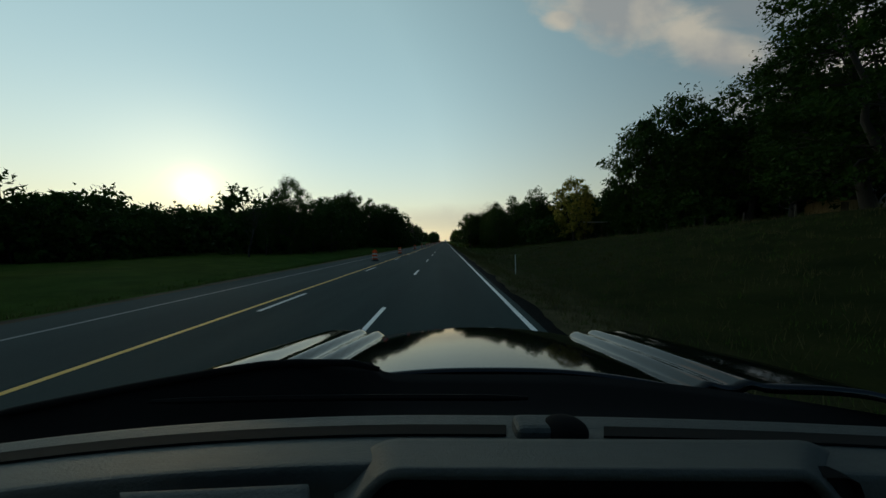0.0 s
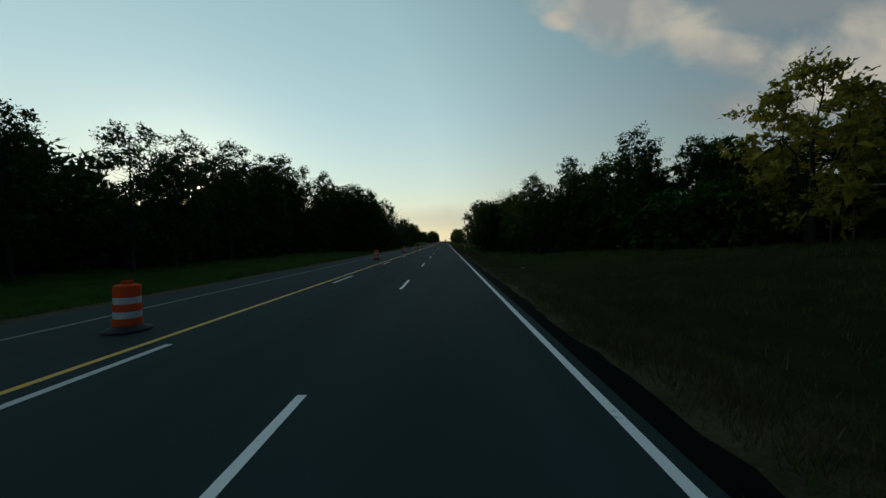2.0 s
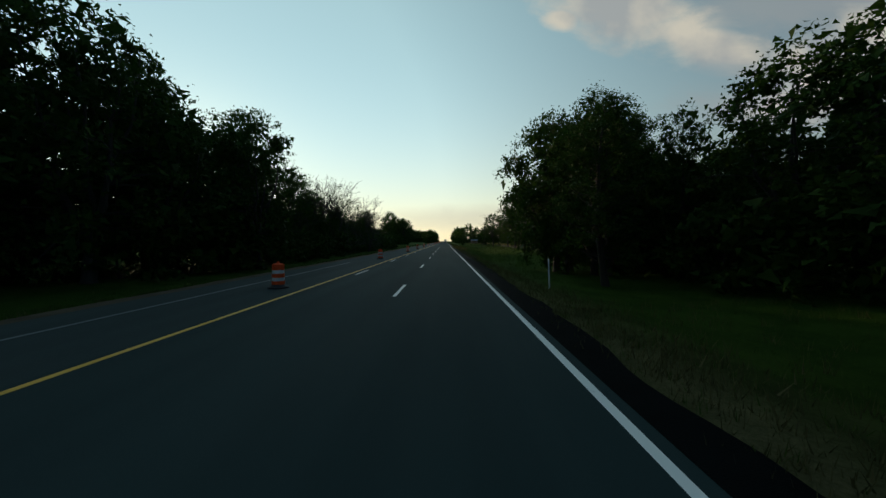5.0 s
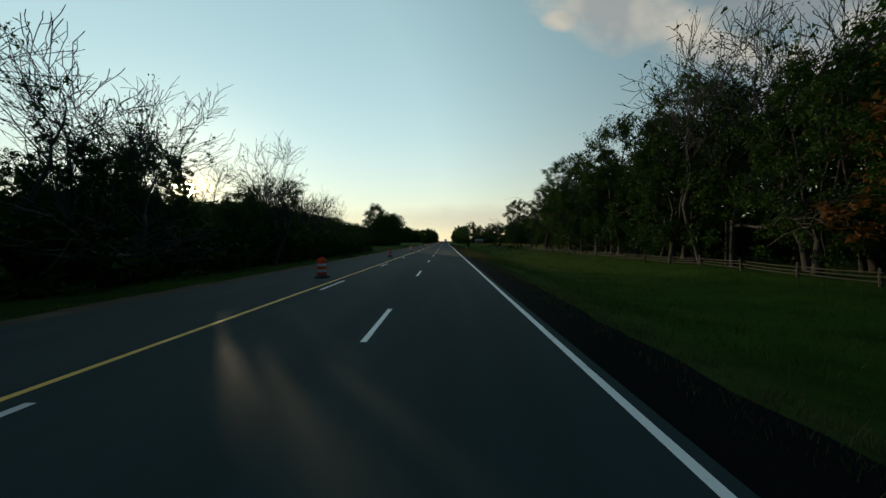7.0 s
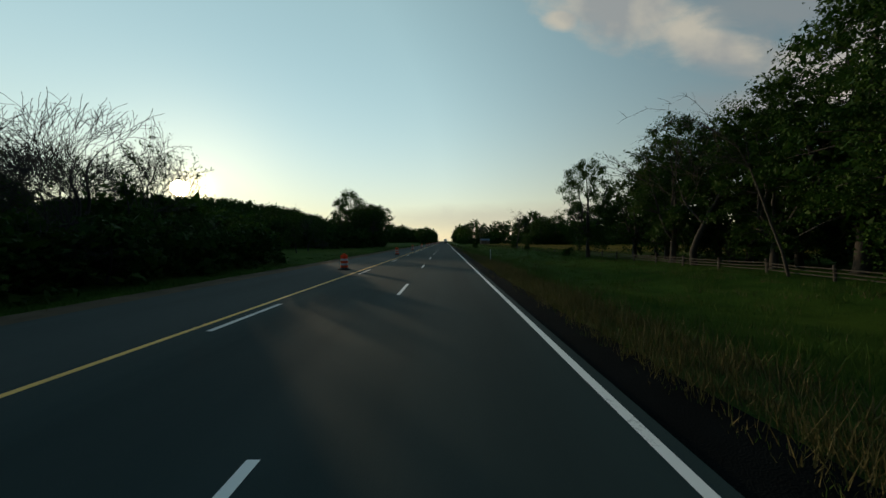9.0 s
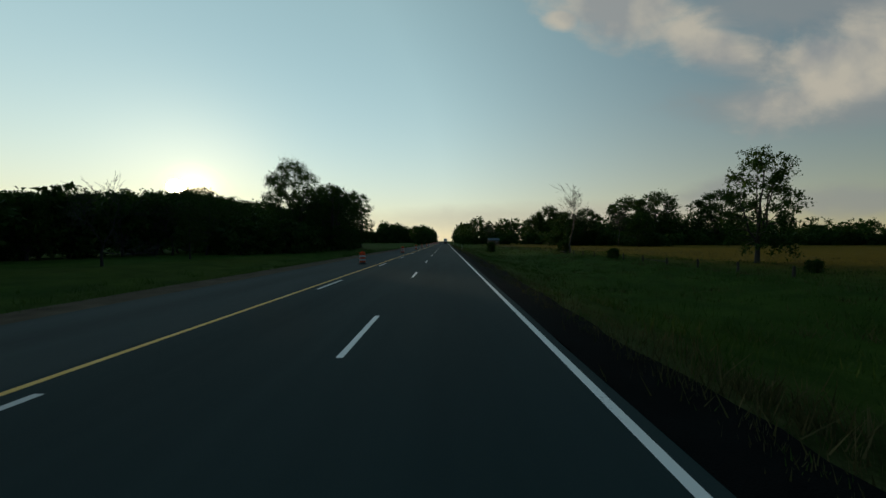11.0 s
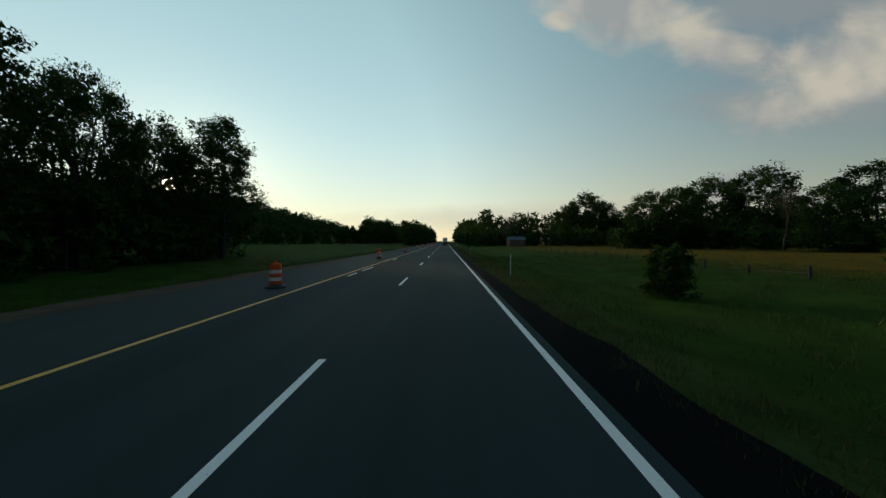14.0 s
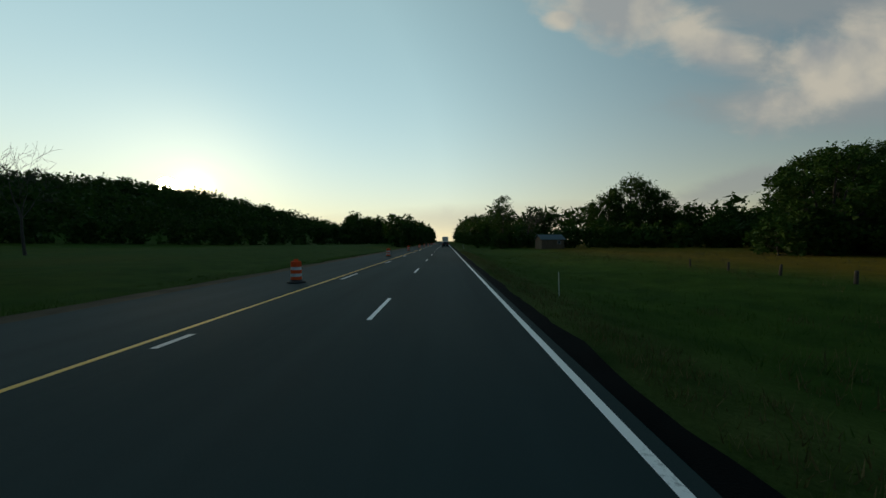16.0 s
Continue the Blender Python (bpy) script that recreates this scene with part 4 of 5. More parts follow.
for x, y, h, wd in ((10.8, 311.3, 2.7, 0.95), (20.8, 291.0, 2.3, 1.2), (20.0, 272.0, 1.4, 1.2), (17.5, 238.5, 1.2, 1.1), (24.0, 254.0, 1.1, 1.1)):
    P.put("bush", x, y, h, wd)


random.seed(31)
for x0, y0, x1, y1, n, h0, h1 in ((48, 385, 74, 393, 9, 5, 8), (62, 470, 96, 468, 10, 6, 9), (98, 440, 150, 404, 16, 6, 10), (14, 438, 40, 444, 8, 3, 6), (74, 360, 84, 362, 4, 4, 6)):
    for i in range(n):
        q = (i + random.random()) / n
        P.put(random.choice(("shrub0", "shrub1", "shrub2")), x0 + (x1 - x0) * q, y0 + (y1 - y0) * q + random.uniform(-1.5, 1.5), random.uniform(h0, h1), random.uniform(1.0, 1.5))


def leaning_trunk():
    """A dead trunk that leans over the fence towards the road, its bare top arching over."""
    rng = np.random.default_rng(12)
    root = new("leaning_dead_tree")
    bx, by = 19.8, 209.3
    root.location = (bx, by, height(bx, by) - 0.15)
    t = Tubes()
    line = [(0, 0, 0), (-0.35, 0.1, 1.6), (-0.9, 0.3, 3.4), (-1.5, 0.4, 5.2), (-2.0, 0.5, 6.6), (-2.7, 0.5, 7.7), (-3.8, 0.6, 8.5)]
    t.add(line, [0.085, 0.075, 0.064, 0.05, 0.036, 0.024, 0.012], 8)
    mesh_object("trunk", t.v, t.f, M_SNAG, root, smooth=True)
    for k in range(16):
        a = Vector(line[4 + k % 3])
        reach = rng.uniform(1.8, 5.2)
        d = Vector((-1.0, rng.normal(0, 0.35), rng.uniform(-0.05, 0.45))).normalized()
        t = Tubes()
        pts = [a + d * reach * q + Vector((0, 0, 0.25 * reach * math.sin(2.4 * q) - 0.22 * reach * q * q)) + Vector(rng.normal(0, 0.05, 3)) for q in (0, 0.25, 0.5, 0.75, 1.0)]
        t.add(pts, [0.016, 0.013, 0.01, 0.008, 0.005], 5)
        for i in range(1, 5):
            for side in (-1, 1, -1):
                e = pts[i] + Vector((-rng.uniform(0.2, 0.7), side * rng.uniform(0.1, 0.5), rng.uniform(-0.35, 0.45)))
                t.add([pts[i], (pts[i] + e) / 2 + Vector((0, 0, 0.06)), e], [0.009, 0.007, 0.005], 3)
        mesh_object("branch", t.v, t.f, M_SNAG, root)
    tagged(root, "grey dead tree leaning over the fence with bare arching branches", "tree")


leaning_trunk()


def far_woods(name, runs, seed, label, per=24, size=0.85, uneven=0.4):
    """Distant woods: heaps of leaf clusters along the given lines (x0, y0, x1, y1, height)."""
    rng = np.random.default_rng(seed)
    vs = []
    for x0, y0, x1, y1, h in runs:
        n = max(2, int(math.hypot(x1 - x0, y1 - y0) / 6.5))
        for i in range(n):
            for row in range(2):
                s = (i + rng.random()) / n
                cx, cy = x0 + (x1 - x0) * s + rng.normal(0, 1.5), y0 + (y1 - y0) * s + row * 5 + rng.normal(0, 1.5)
                hh = h * (0.92 - uneven / 2 + uneven * rng.random())
                g = height(cx, cy)
                if in_glade(cx, cy) and cx > -70:
                    hh *= 0.5
                big = max(1.0, hh / 11)
                cs, rs = [], []
                for k in range(12):
                    z = hh * (0.06 + 0.86 * (k + rng.random()) / 12)
                    rr = 3.4 * big * math.sin(math.pi * min(1, 0.3 + 0.66 * z / hh)) ** 0.7
                    a = rng.random() * 6.283
                    cs.append((cx + rr * 0.7 * math.cos(a), cy + rr * 0.7 * math.sin(a), g + z))
                    rs.append((1.6 + 0.8 * rng.random()) * big)
                vs.append(leaf_arrays(rng, cs, rs, per * 12, size * big ** 0.8, 0.3, 0.14 if size < 1.2 else 0.0))
    ob = blades_object(name, np.concatenate(vs), M_LEAF)
    tagged(ob, label, "woods", kind="stuff")


far_woods("distant_woods", ((-150, 400, -62, 560, 12), (-60, 540, -42, 760, 20), (-20, 470, -20, 620, 14), (-23, 620, -23, 900, 19), (-230, 372, -150, 400, 13)), 80, "distant wooded edge of the meadow", 30)
far_woods("wooded_hill", [(-560, y, -150, y + 40, 15) for y in range(440, 1080, 36)], 85, "far wooded hill beyond the meadow", 8, 1.7, 0.7)
far_woods("distant_woods", ((17, 455, 19, 580, 12), (22, 580, 22, 900, 22), (30, 475, 60, 560, 11), (26, 540, 420, 560, 22), (150, 330, 420, 380, 14), (85, 470, 160, 440, 19), (40, 446, 150, 432, 9), (150, 428, 240, 380, 10), (60, 392, 80, 372, 6), (70, 402, 240, 398, 6), (90, 452, 260, 452, 12)), 81, "distant line of trees behind the meadow", 28)
far_woods("distant_woods", ((-150, -60, -150, 340, 14), (150, -60, 60, 140, 15)), 82, "woods standing back from the highway", 20)

far_woods("woodland", ((-46, 2, -45, 84, 9.0), (-52, 10, -52, 100, 9.0), (-37, 58, -38, 78, 11), (-38, 78, -38, 100, 7.5), (-38, 100, -38, 150, 11), (44, 20, 44, 62, 17), (38, 62, 30, 92, 10), (30, 92, 27, 150, 11)), 83, "dense dark woodland behind the roadside trees", 75, 0.55)
far_woods("woodland", ((-30, 150, -31, 230, 6.5), (-50, 228, -48, 292, 9), (-45, 290, -45, 346, 10), (46, 150, 48, 235, 6.0)), 84, "low dense thicket behind the roadside trees", 55, 0.6)


# ---- things along the road ----
def sun_ball():
    bm = bmesh.new()
    bmesh.ops.create_uvsphere(bm, u_segments=32, v_segments=16, radius=76.0)
    m, nt, N, L, b = material("sun_glow")
    b.inputs["Base Color"].default_value = (0, 0, 0, 1)
    b.inputs["Emission Color"].default_value = (1.0, 0.78, 0.42, 1)
    b.inputs["Emission Strength"].default_value = 150.0
    ob = part("sun_disc", bm, m, smooth=True)
    ob.location = SUN_DIR * 4300
    tagged(ob, "low setting sun shining over the trees", "sun", kind="structure")


sun_ball()


def make_barrel():
    root = new("traffic_barrel")
    tagged(root, "orange plastic traffic barrel with white reflective bands on a rubber base", "traffic barrel", "traffic barrels")
    base = part("base", lathe(((0.0, 0.0), (0.4, 0.0), (0.41, 0.04), (0.37, 0.07), (0.27, 0.09), (0.25, 0.15), (0.0, 0.15)), 20, False), M_RUBBER, root, smooth=True)
    bands = ((0.12, 0.29, 0.245, 0.242, M_ORANGE), (0.29, 0.43, 0.236, 0.234, M_REFLECT), (0.43, 0.59, 0.238, 0.235, M_ORANGE), (0.59, 0.73, 0.229, 0.227, M_REFLECT), (0.73, 0.97, 0.231, 0.225, M_ORANGE))
    for z0, z1, r0, r1, mat in bands:
        prof = [(r0 - 0.012, z0), (r0, z0 + 0.012), (r1, z1 - 0.012), (r1 - 0.012, z1)]
        if z1 > 0.9:
            prof += [(r1 - 0.05, z1 + 0.02), (0.0, z1 + 0.02)]
        name = "drum_section" if mat is M_ORANGE else "reflective_band"
        part(name, lathe(prof, 20, False), mat, root, smooth=False)
    bm = box(0.2, 0.05, 0.09, (0, 0, 1.03), 0.02)
    part("handle", bm, M_ORANGE, root)
    return root


BARRELS = (32.2, 49.2, 75.8, 96.7, 119.0, 141.0, 165.2, 187.8, 212.2, 235.5, 259.8, 285.1, 309.0, 331.3, 352.8, 378.0, 401.0, 425.0, 449.0, 473.0, 497.0, 521.0, 545.0)
barrel = make_barrel()
for i, y in enumerate(BARRELS):
    m = pose(-6.85 + 0.12 * math.sin(i * 2.3), y, -0.004, 0.0, 0.0, i * 67.0)
    if i == 0:
        barrel.matrix_basis = m
    else:
        copy_thing(barrel, m)


def make_marker():
    root = new("delineator_post")
    tagged(root, "slim white plastic roadside marker post with a reflector", "marker post", "marker posts")
    part("post", box(0.055, 0.025, 1.5, (0, 0, 0.55), 0.006), M_POST_WHITE, root)
    part("reflector", box(0.045, 0.01, 0.14, (0, -0.018, 1.18), 0.003), M_REFLECT, root)
    return root


marker = make_marker()
for i, (x, y) in enumerate(((4.6, 22.0), (4.6, 224.6), (4.1, 315.4), (4.3, 350.0), (4.5, 420.0), (4.5, 120.0))):
    m = pose(x, y, height(x, y), random.uniform(-3, 3), random.uniform(-3, 3), 0)
    if i == 0:
        marker.matrix_basis = m
    else:
        copy_thing(marker, m @ Matrix.Diagonal((0.45, 1, 0.7, 1)) if y == 350.0 else m)


def rail_fence(x, ys, label, rails, post_h=1.12):
    """Split-rail fence along the meadow: round posts and rough rails."""
    root = new("rail_fence")
    root.location = (x, ys[0], height(x, ys[0]))
    tagged(root, label, "fence")
    gz = root.location.z
    meshes = []
    for k in range(3):
        t = Tubes()
        hgt = post_h * (0.96 + 0.05 * k)
        t.add([(0, 0, -0.3), (0.01 * k, 0, hgt * 0.5), (0, 0.01, hgt)], [0.085, 0.08, 0.07], 8)
        me = bpy.data.meshes.new("post")
        me.from_pydata(t.v, [], t.f)
        me.materials.append(M_FENCE)
        meshes.append(me)
    for i, y in enumerate(ys):
        ob = new("post", meshes[i % 3])
        ob.parent = root
        ob.matrix_basis = pose(0, y - ys[0], height(x, y) - gz, random.uniform(-4, 4), random.uniform(-4, 4), random.uniform(0, 360))
    for i, (a, b) in enumerate(zip(ys, ys[1:])):
        for j, zr in enumerate(rails):
            if len(rails) == 1 and i % 7 != 3:
                continue
            t = Tubes()
            dz = height(x, b) - height(x, a)
            n = random.uniform(-0.04, 0.04)
            t.add([(0, -0.1, zr + n), (0.02, (b - a) / 2, zr + dz / 2 - 0.03), (0, b - a + 0.1, zr + dz - n)], [0.03, 0.034, 0.028], 6)
            ob = mesh_object("rail", t.v, t.f, M_FENCE, root)
            ob.location = (0.06 * (1 if (i + j) % 2 else -1), a - ys[0], height(x, a) - gz)


rail_fence(20.0, [207.2 + 3.66 * k for k in range(-16, 9)], "weathered split-rail wooden fence along the meadow edge", (0.24, 0.44, 0.64), 0.86)
rail_fence(20.0, [324.6 + 3.66 * k for k in range(-20, 12)], "weathered fence posts with a few low rails", (0.3,), 0.66)
rail_fence(27.0, [26.0, 30.5, 35.0, 41.0, 47.0, 52.0, 56.0, 60.2, 62.7], "wooden fence posts on top of the grassy bank", (), 1.1)


def gabled(root, w, d, wall_h, roof_h, wall_mat, roof_mat, over=0.35, doors=(), windows=()):
    """Walls with openings shown as inset panels, a pitched roof along x, on a root at the ground."""
    bm = box(w, d, wall_h, (0, 0, wall_h / 2), 0.02, 1)
    part("wall", bm, wall_mat, root)
    for sx in (-1, 1):
        bm = bmesh.new()
        v = [bm.verts.new((sx * (w / 2 - 0.01), y, z)) for y, z in ((-d / 2, wall_h), (d / 2, wall_h), (0, wall_h + roof_h))]
        bm.faces.new(v)
        g = bmesh.ops.extrude_face_region(bm, geom=bm.faces[:])
        bmesh.ops.translate(bm, verts=[e for e in g["geom"] if isinstance(e, bmesh.types.BMVert)], vec=(-sx * 0.1, 0, 0))
        part("gable", bm, wall_mat, root)
    for sy in (-1, 1):
        slope = math.atan2(roof_h, d / 2)
        length = math.hypot(roof_h, d / 2) + over
        bm = box(w + 2 * over, length, 0.1, (0, 0, 0), 0.015, 1)
        ob = part("roof_panel", bm, roof_mat, root)
        mid = (d / 2 + over * math.cos(slope)) / 2
        ob.matrix_basis = pose(0, sy * mid, wall_h + roof_h - mid * math.tan(slope) + 0.06, -sy * math.degrees(slope), 0, 0)
    for x, wd, hh in doors:
        part("door", box(wd, 0.06, hh, (x, -d / 2 - 0.03, hh / 2), 0.01, 1), M_DARK_WOOD, root)
    for x, z, wd, hh in windows:
        win = part("window", box(wd, 0.08, hh, (x, -d / 2 - 0.02, z), 0.01, 1), M_POST_WHITE, root)
        part("pane", box(wd - 0.14, 0.02, hh - 0.14, (x, -d / 2 - 0.065, z), 0.0), M_GLASS_DARK, win)


M_DARK_WOOD = bark_material("dark_boards", (0.12, 0.08, 0.05))
M_TAN_WOOD = bark_material("tan_boards", (0.4, 0.27, 0.12))
M_SIDING = simple("pale_siding", (0.55, 0.58, 0.6), 0.6, 0, 0.1, 3)
M_SHINGLE = simple("grey_shingle", (0.12, 0.12, 0.13), 0.85, 0, 0.3, 9, 0.4)
M_BLUE_ROOF = simple("blue_green_metal_roof", (0.05, 0.085, 0.1), 0.85, 0.0, 0.15, 4)
M_GLASS_DARK = simple("dark_glass", (0.02, 0.025, 0.03), 0.08)

barn = tagged(new("barn"), "small brown barn with a blue-green metal roof behind the meadow", "barn")
barn.matrix_basis = pose(27.9, 427.0, height(27.9, 427.0), 0, 0, 4)
gabled(barn, 6.0, 5.0, 2.5, 1.2, M_DARK_WOOD, M_BLUE_ROOF, doors=((-1.2, 1.6, 2.2),), windows=((1.6, 1.7, 0.8, 0.8),))
house = tagged(new("house"), "pale sided house with a grey roof behind trees on the bank", "house")
house.matrix_basis = pose(50.0, 41.0, height(50.0, 41.0), 0, 0, -6)
gabled(house, 11.0, 9.0, 5.4, 2.6, M_SIDING, M_SHINGLE, doors=((-1.0, 1.0, 2.05),), windows=((-4.0, 1.6, 1.1, 1.3), (2.0, 1.6, 1.1, 1.3), (-4.0, 4.2, 1.0, 1.2), (2.0, 4.2, 1.0, 1.2)))
shed = tagged(new("garden_shed"), "small tan wooden shed on the grassy bank", "shed")
shed.matrix_basis = pose(40.5, 35.5, height(40.5, 35.5), 0, 0, 3)
gabled(shed, 2.9, 2.4, 2.2, 0.8, M_TAN_WOOD, M_DARK_WOOD, 0.2, doors=((0.0, 0.8, 1.9),))
shelter = tagged(new("open_shelter"), "open shelter with a pale flat roof edge under the trees", "shelter")
shelter.matrix_basis = pose(29.9, 64.2, height(29.9, 64.2), 0, 0, -20)
part("roof", box(6.6, 2.4, 0.09, (0, 0, 3.6), 0.015, 1), M_SHINGLE, shelter)
part("roof_edge", box(6.64, 0.05, 0.12, (0, -1.23, 3.6), 0.01, 1), M_POST_WHITE, shelter, "pale painted roof edge")
for sx in (-3.0, 0.0, 3.0):
    for sy in (-1.0, 1.0):
        part("post", box(0.1, 0.1, 3.7, (sx, sy, 1.7), 0.01, 1), M_DARK_WOOD, shelter)


def lump(name, x, y, size, squash, seed, mat, label, category):
    """A small irregular lump lying in the grass."""
    rng = np.random.default_rng(seed)
    bm = bmesh.new()
    bmesh.ops.create_icosphere(bm, subdivisions=2, radius=size / 2)
    for v in bm.verts:
        v.co *= 0.75 + 0.5 * rng.random()
        v.co.x *= 1.5
        v.co.z *= squash
    ob = part(name, bm, mat, smooth=True)
    ob.matrix_basis = pose(x, y, height(x, y) + size * squash * 0.25, 0, 0, 25 * seed)
    tagged(ob, label, category)


M_SCRAP = simple("dirty_white_plastic", (0.3, 0.3, 0.29), 0.6, 0, 0.25, 12)
M_STONE = simple("pale_weathered_stone", (0.12, 0.11, 0.1), 0.9, 0, 0.3, 9, 0.4)
lump("plastic_scrap", 6.6, 70.8, 0.3, 0.35, 3, M_SCRAP, "crumpled dirty white plastic scrap lying in the grass", "litter")
lump("stone", 15.6, 97.0, 0.6, 0.45, 5, M_STONE, "pale weathered stone lying on the verge", "stone")


# ---- grass ----
def grass(name, boxes, seed, mat, label):
    """Tufts of narrow blades; each box: x0, x1, y0, y1, how many, height."""
    rng = np.random.default_rng(seed)
    out = []
    for x0, x1, y0, y1, n, hh in boxes:
        tuft = rng.random((max(1, n // 7), 2))
        pick = rng.integers(0, len(tuft), n)
        px = x0 + (x1 - x0) * tuft[pick, 0] + rng.normal(0, 0.1, n)
        py = y0 + (y1 - y0) * tuft[pick, 1] + rng.normal(0, 0.1, n)
        pz = np.array([height(a, b) for a, b in zip(px, py)]) - 0.02
        h = hh * (0.5 + 0.9 * rng.random(n))
        lean = rng.normal(0, 0.28, (n, 2)) * h[:, None]
        a = rng.random(n) * 6.283
        wd = 0.005 + 0.007 * rng.random(n)
        dx, dy = np.cos(a) * wd, np.sin(a) * wd
        v = np.empty((n, 3, 3))
        v[:, 0] = np.stack([px - dx, py - dy, pz], 1)
        v[:, 1] = np.stack([px + dx, py + dy, pz], 1)
        v[:, 2] = np.stack([px + lean[:, 0], py + lean[:, 1], pz + h], 1)
        out.append(v.reshape(-1, 3))
    tagged(blades_object(name, np.concatenate(out), mat), label, "grass", kind="stuff")


grass("verge_grass", [(2.75, 9.0, y, y + 40, 8000, 0.13) for y in range(0, 400, 40)] + [(9.0, 21.0, y, y + 40, 5500, 0.2) for y in range(0, 400, 40)]
      + [(-17.0, -11.4, y, y + 40, 4000, 0.2) for y in range(0, 400, 40)], 90, M_GRASS, "green grass growing on the verges")
grass("dry_grass", [(2.85, 4.3, y, y + 40, 5500, 0.16) for y in range(0, 400, 40)] + [(17.0, 48.0, y, y + 40, 6000, 0.3) for y in range(240, 400, 40)]
      + [(2.9, 5.0, y, y + 15, 6000, 0.27) for y in (40, 188, 203, 218)] + [(3.2, 26.0, y, y + 30, 5000, 0.34) for y in (0, 30, 60, 90)]
      + [(-12.2, -11.2, y, y + 40, 1200, 0.18) for y in range(0, 400, 40)], 91, M_DRY_GRASS, "dry yellow grass along the road edge and meadow")


def weeds(name, boxes, seed, mat, label):
    """Rank clumps of broad blades; each box: x0, x1, y0, y1, clumps, height."""
    rng = np.random.default_rng(seed)
    out = []
    for x0, x1, y0, y1, n, hh in boxes:
        for cx, cy in zip(x0 + (x1 - x0) * rng.random(n), y0 + (y1 - y0) * rng.random(n)):
            k = int(rng.integers(18, 46))
            r = rng.uniform(0.15, 0.55)
            px, py = cx + rng.normal(0, r, k), cy + rng.normal(0, r * 1.3, k)
            g = height(cx, cy) - 0.05
            h = hh * rng.uniform(0.5, 1.2) * (0.6 + 0.6 * rng.random(k))
            a = rng.random(k) * 6.283
            wd = 0.007 + 0.01 * rng.random(k)
            lean = rng.normal(0, 0.35, (k, 2)) * h[:, None]
            v = np.empty((k, 3, 3))
            v[:, 0] = np.stack([px - np.cos(a) * wd, py - np.sin(a) * wd, np.full(k, g)], 1)
            v[:, 1] = np.stack([px + np.cos(a) * wd, py + np.sin(a) * wd, np.full(k, g)], 1)
            v[:, 2] = np.stack([px + lean[:, 0], py + lean[:, 1], g + h], 1)
            out.append(v.reshape(-1, 3))
    tagged(blades_object(name, np.concatenate(out), mat), label, "weeds", kind="stuff")


weeds("verge_weeds", [(4.2, 19.5, 140, 245, 900, 0.42), (4.2, 30.0, 245, 350, 900, 0.38), (-20.0, -12.6, 200, 350, 260, 0.4)], 95, M_GRASS, "rank green weeds growing in tufts on the verge")
weeds("dry_weeds", [(3.2, 5.2, 185, 240, 260, 0.4), (4.8, 19.0, 185, 350, 420, 0.34), (2.9, 5.5, 0, 120, 420, 0.22), (5.5, 26.0, 0, 110, 420, 0.3)], 96, M_DRY_GRASS, "dry straw-coloured weeds in tufts beside the road")


# ---- vehicles ----
M_PAINT = simple("black_car_paint", (0.004, 0.0045, 0.0055), 0.06, 0, 0.1, 3)
M_PAINT.node_tree.nodes["Principled BSDF"].inputs["Coat Weight"].default_value = 0.0
M_PAINT.node_tree.nodes["Principled BSDF"].inputs["Coat Roughness"].default_value = 0.03
M_TRIM = simple("black_plastic_trim", (0.004, 0.004, 0.0045), 0.95, 0, 0.3, 20, 0.15)
M_DASH = simple("dark_grey_dash_vinyl", (0.034, 0.041, 0.042), 0.6, 0, 0.15, 40, 0.25)
M_TRIM.node_tree.nodes["Principled BSDF"].inputs["Specular IOR Level"].default_value = 0.15
M_DASH.node_tree.nodes["Principled BSDF"].inputs["Specular IOR Level"].default_value = 0.4
M_SLOT = simple("matt_black_plastic", (0.006, 0.006, 0.0065), 0.9)
M_SLOT.node_tree.nodes["Principled BSDF"].inputs["Specular IOR Level"].default_value = 0.1
M_SCREEN = simple("dark_switched_off_screen", (0.002, 0.002, 0.0025), 0.7)
M_SCREEN.node_tree.nodes["Principled BSDF"].inputs["Specular IOR Level"].default_value = 0.08
M_CHROME = simple("worn_chrome", (0.6, 0.6, 0.6), 0.2, 1.0, 0.1, 5)
M_RIM = simple("alloy_rim", (0.35, 0.35, 0.36), 0.35, 1.0, 0.1, 8)
M_TAIL = simple("red_tail_lamp_plastic", (0.4, 0.015, 0.01), 0.2)
M_TRUCK_WHITE = simple("dusty_white_truck_panel", (0.55, 0.55, 0.53), 0.5, 0, 0.12, 2)
M_SUV = simple("dark_grey_car_paint", (0.03, 0.032, 0.036), 0.25, 0.2, 0.1, 3)


def wheel(parent, x, y, r, w):
    """Tyre with a rim inside it, lying across the car."""
    prof = [(r * 0.62, -w / 2), (r * 0.93, -w / 2), (r, -w * 0.32), (r, w * 0.32), (r * 0.93, w / 2), (r * 0.62, w / 2)]
    tyre = part("wheel", lathe(prof, 24, False), M_RUBBER, parent, "black rubber tyre", smooth=True)
    tyre.matrix_basis = pose(x, y, r, 0, 90, 0)
    rim = part("rim", lathe([(0.0, -w * 0.3), (r * 0.3, -w * 0.34), (r * 0.6, -w * 0.42), (r * 0.63, -w * 0.5), (r * 0.63, w * 0.5), (r * 0.6, w * 0.42), (r * 0.3, w * 0.34), (0.0, w * 0.3)], 20, False), M_RIM, tyre, "grey alloy rim", smooth=True)
    return tyre


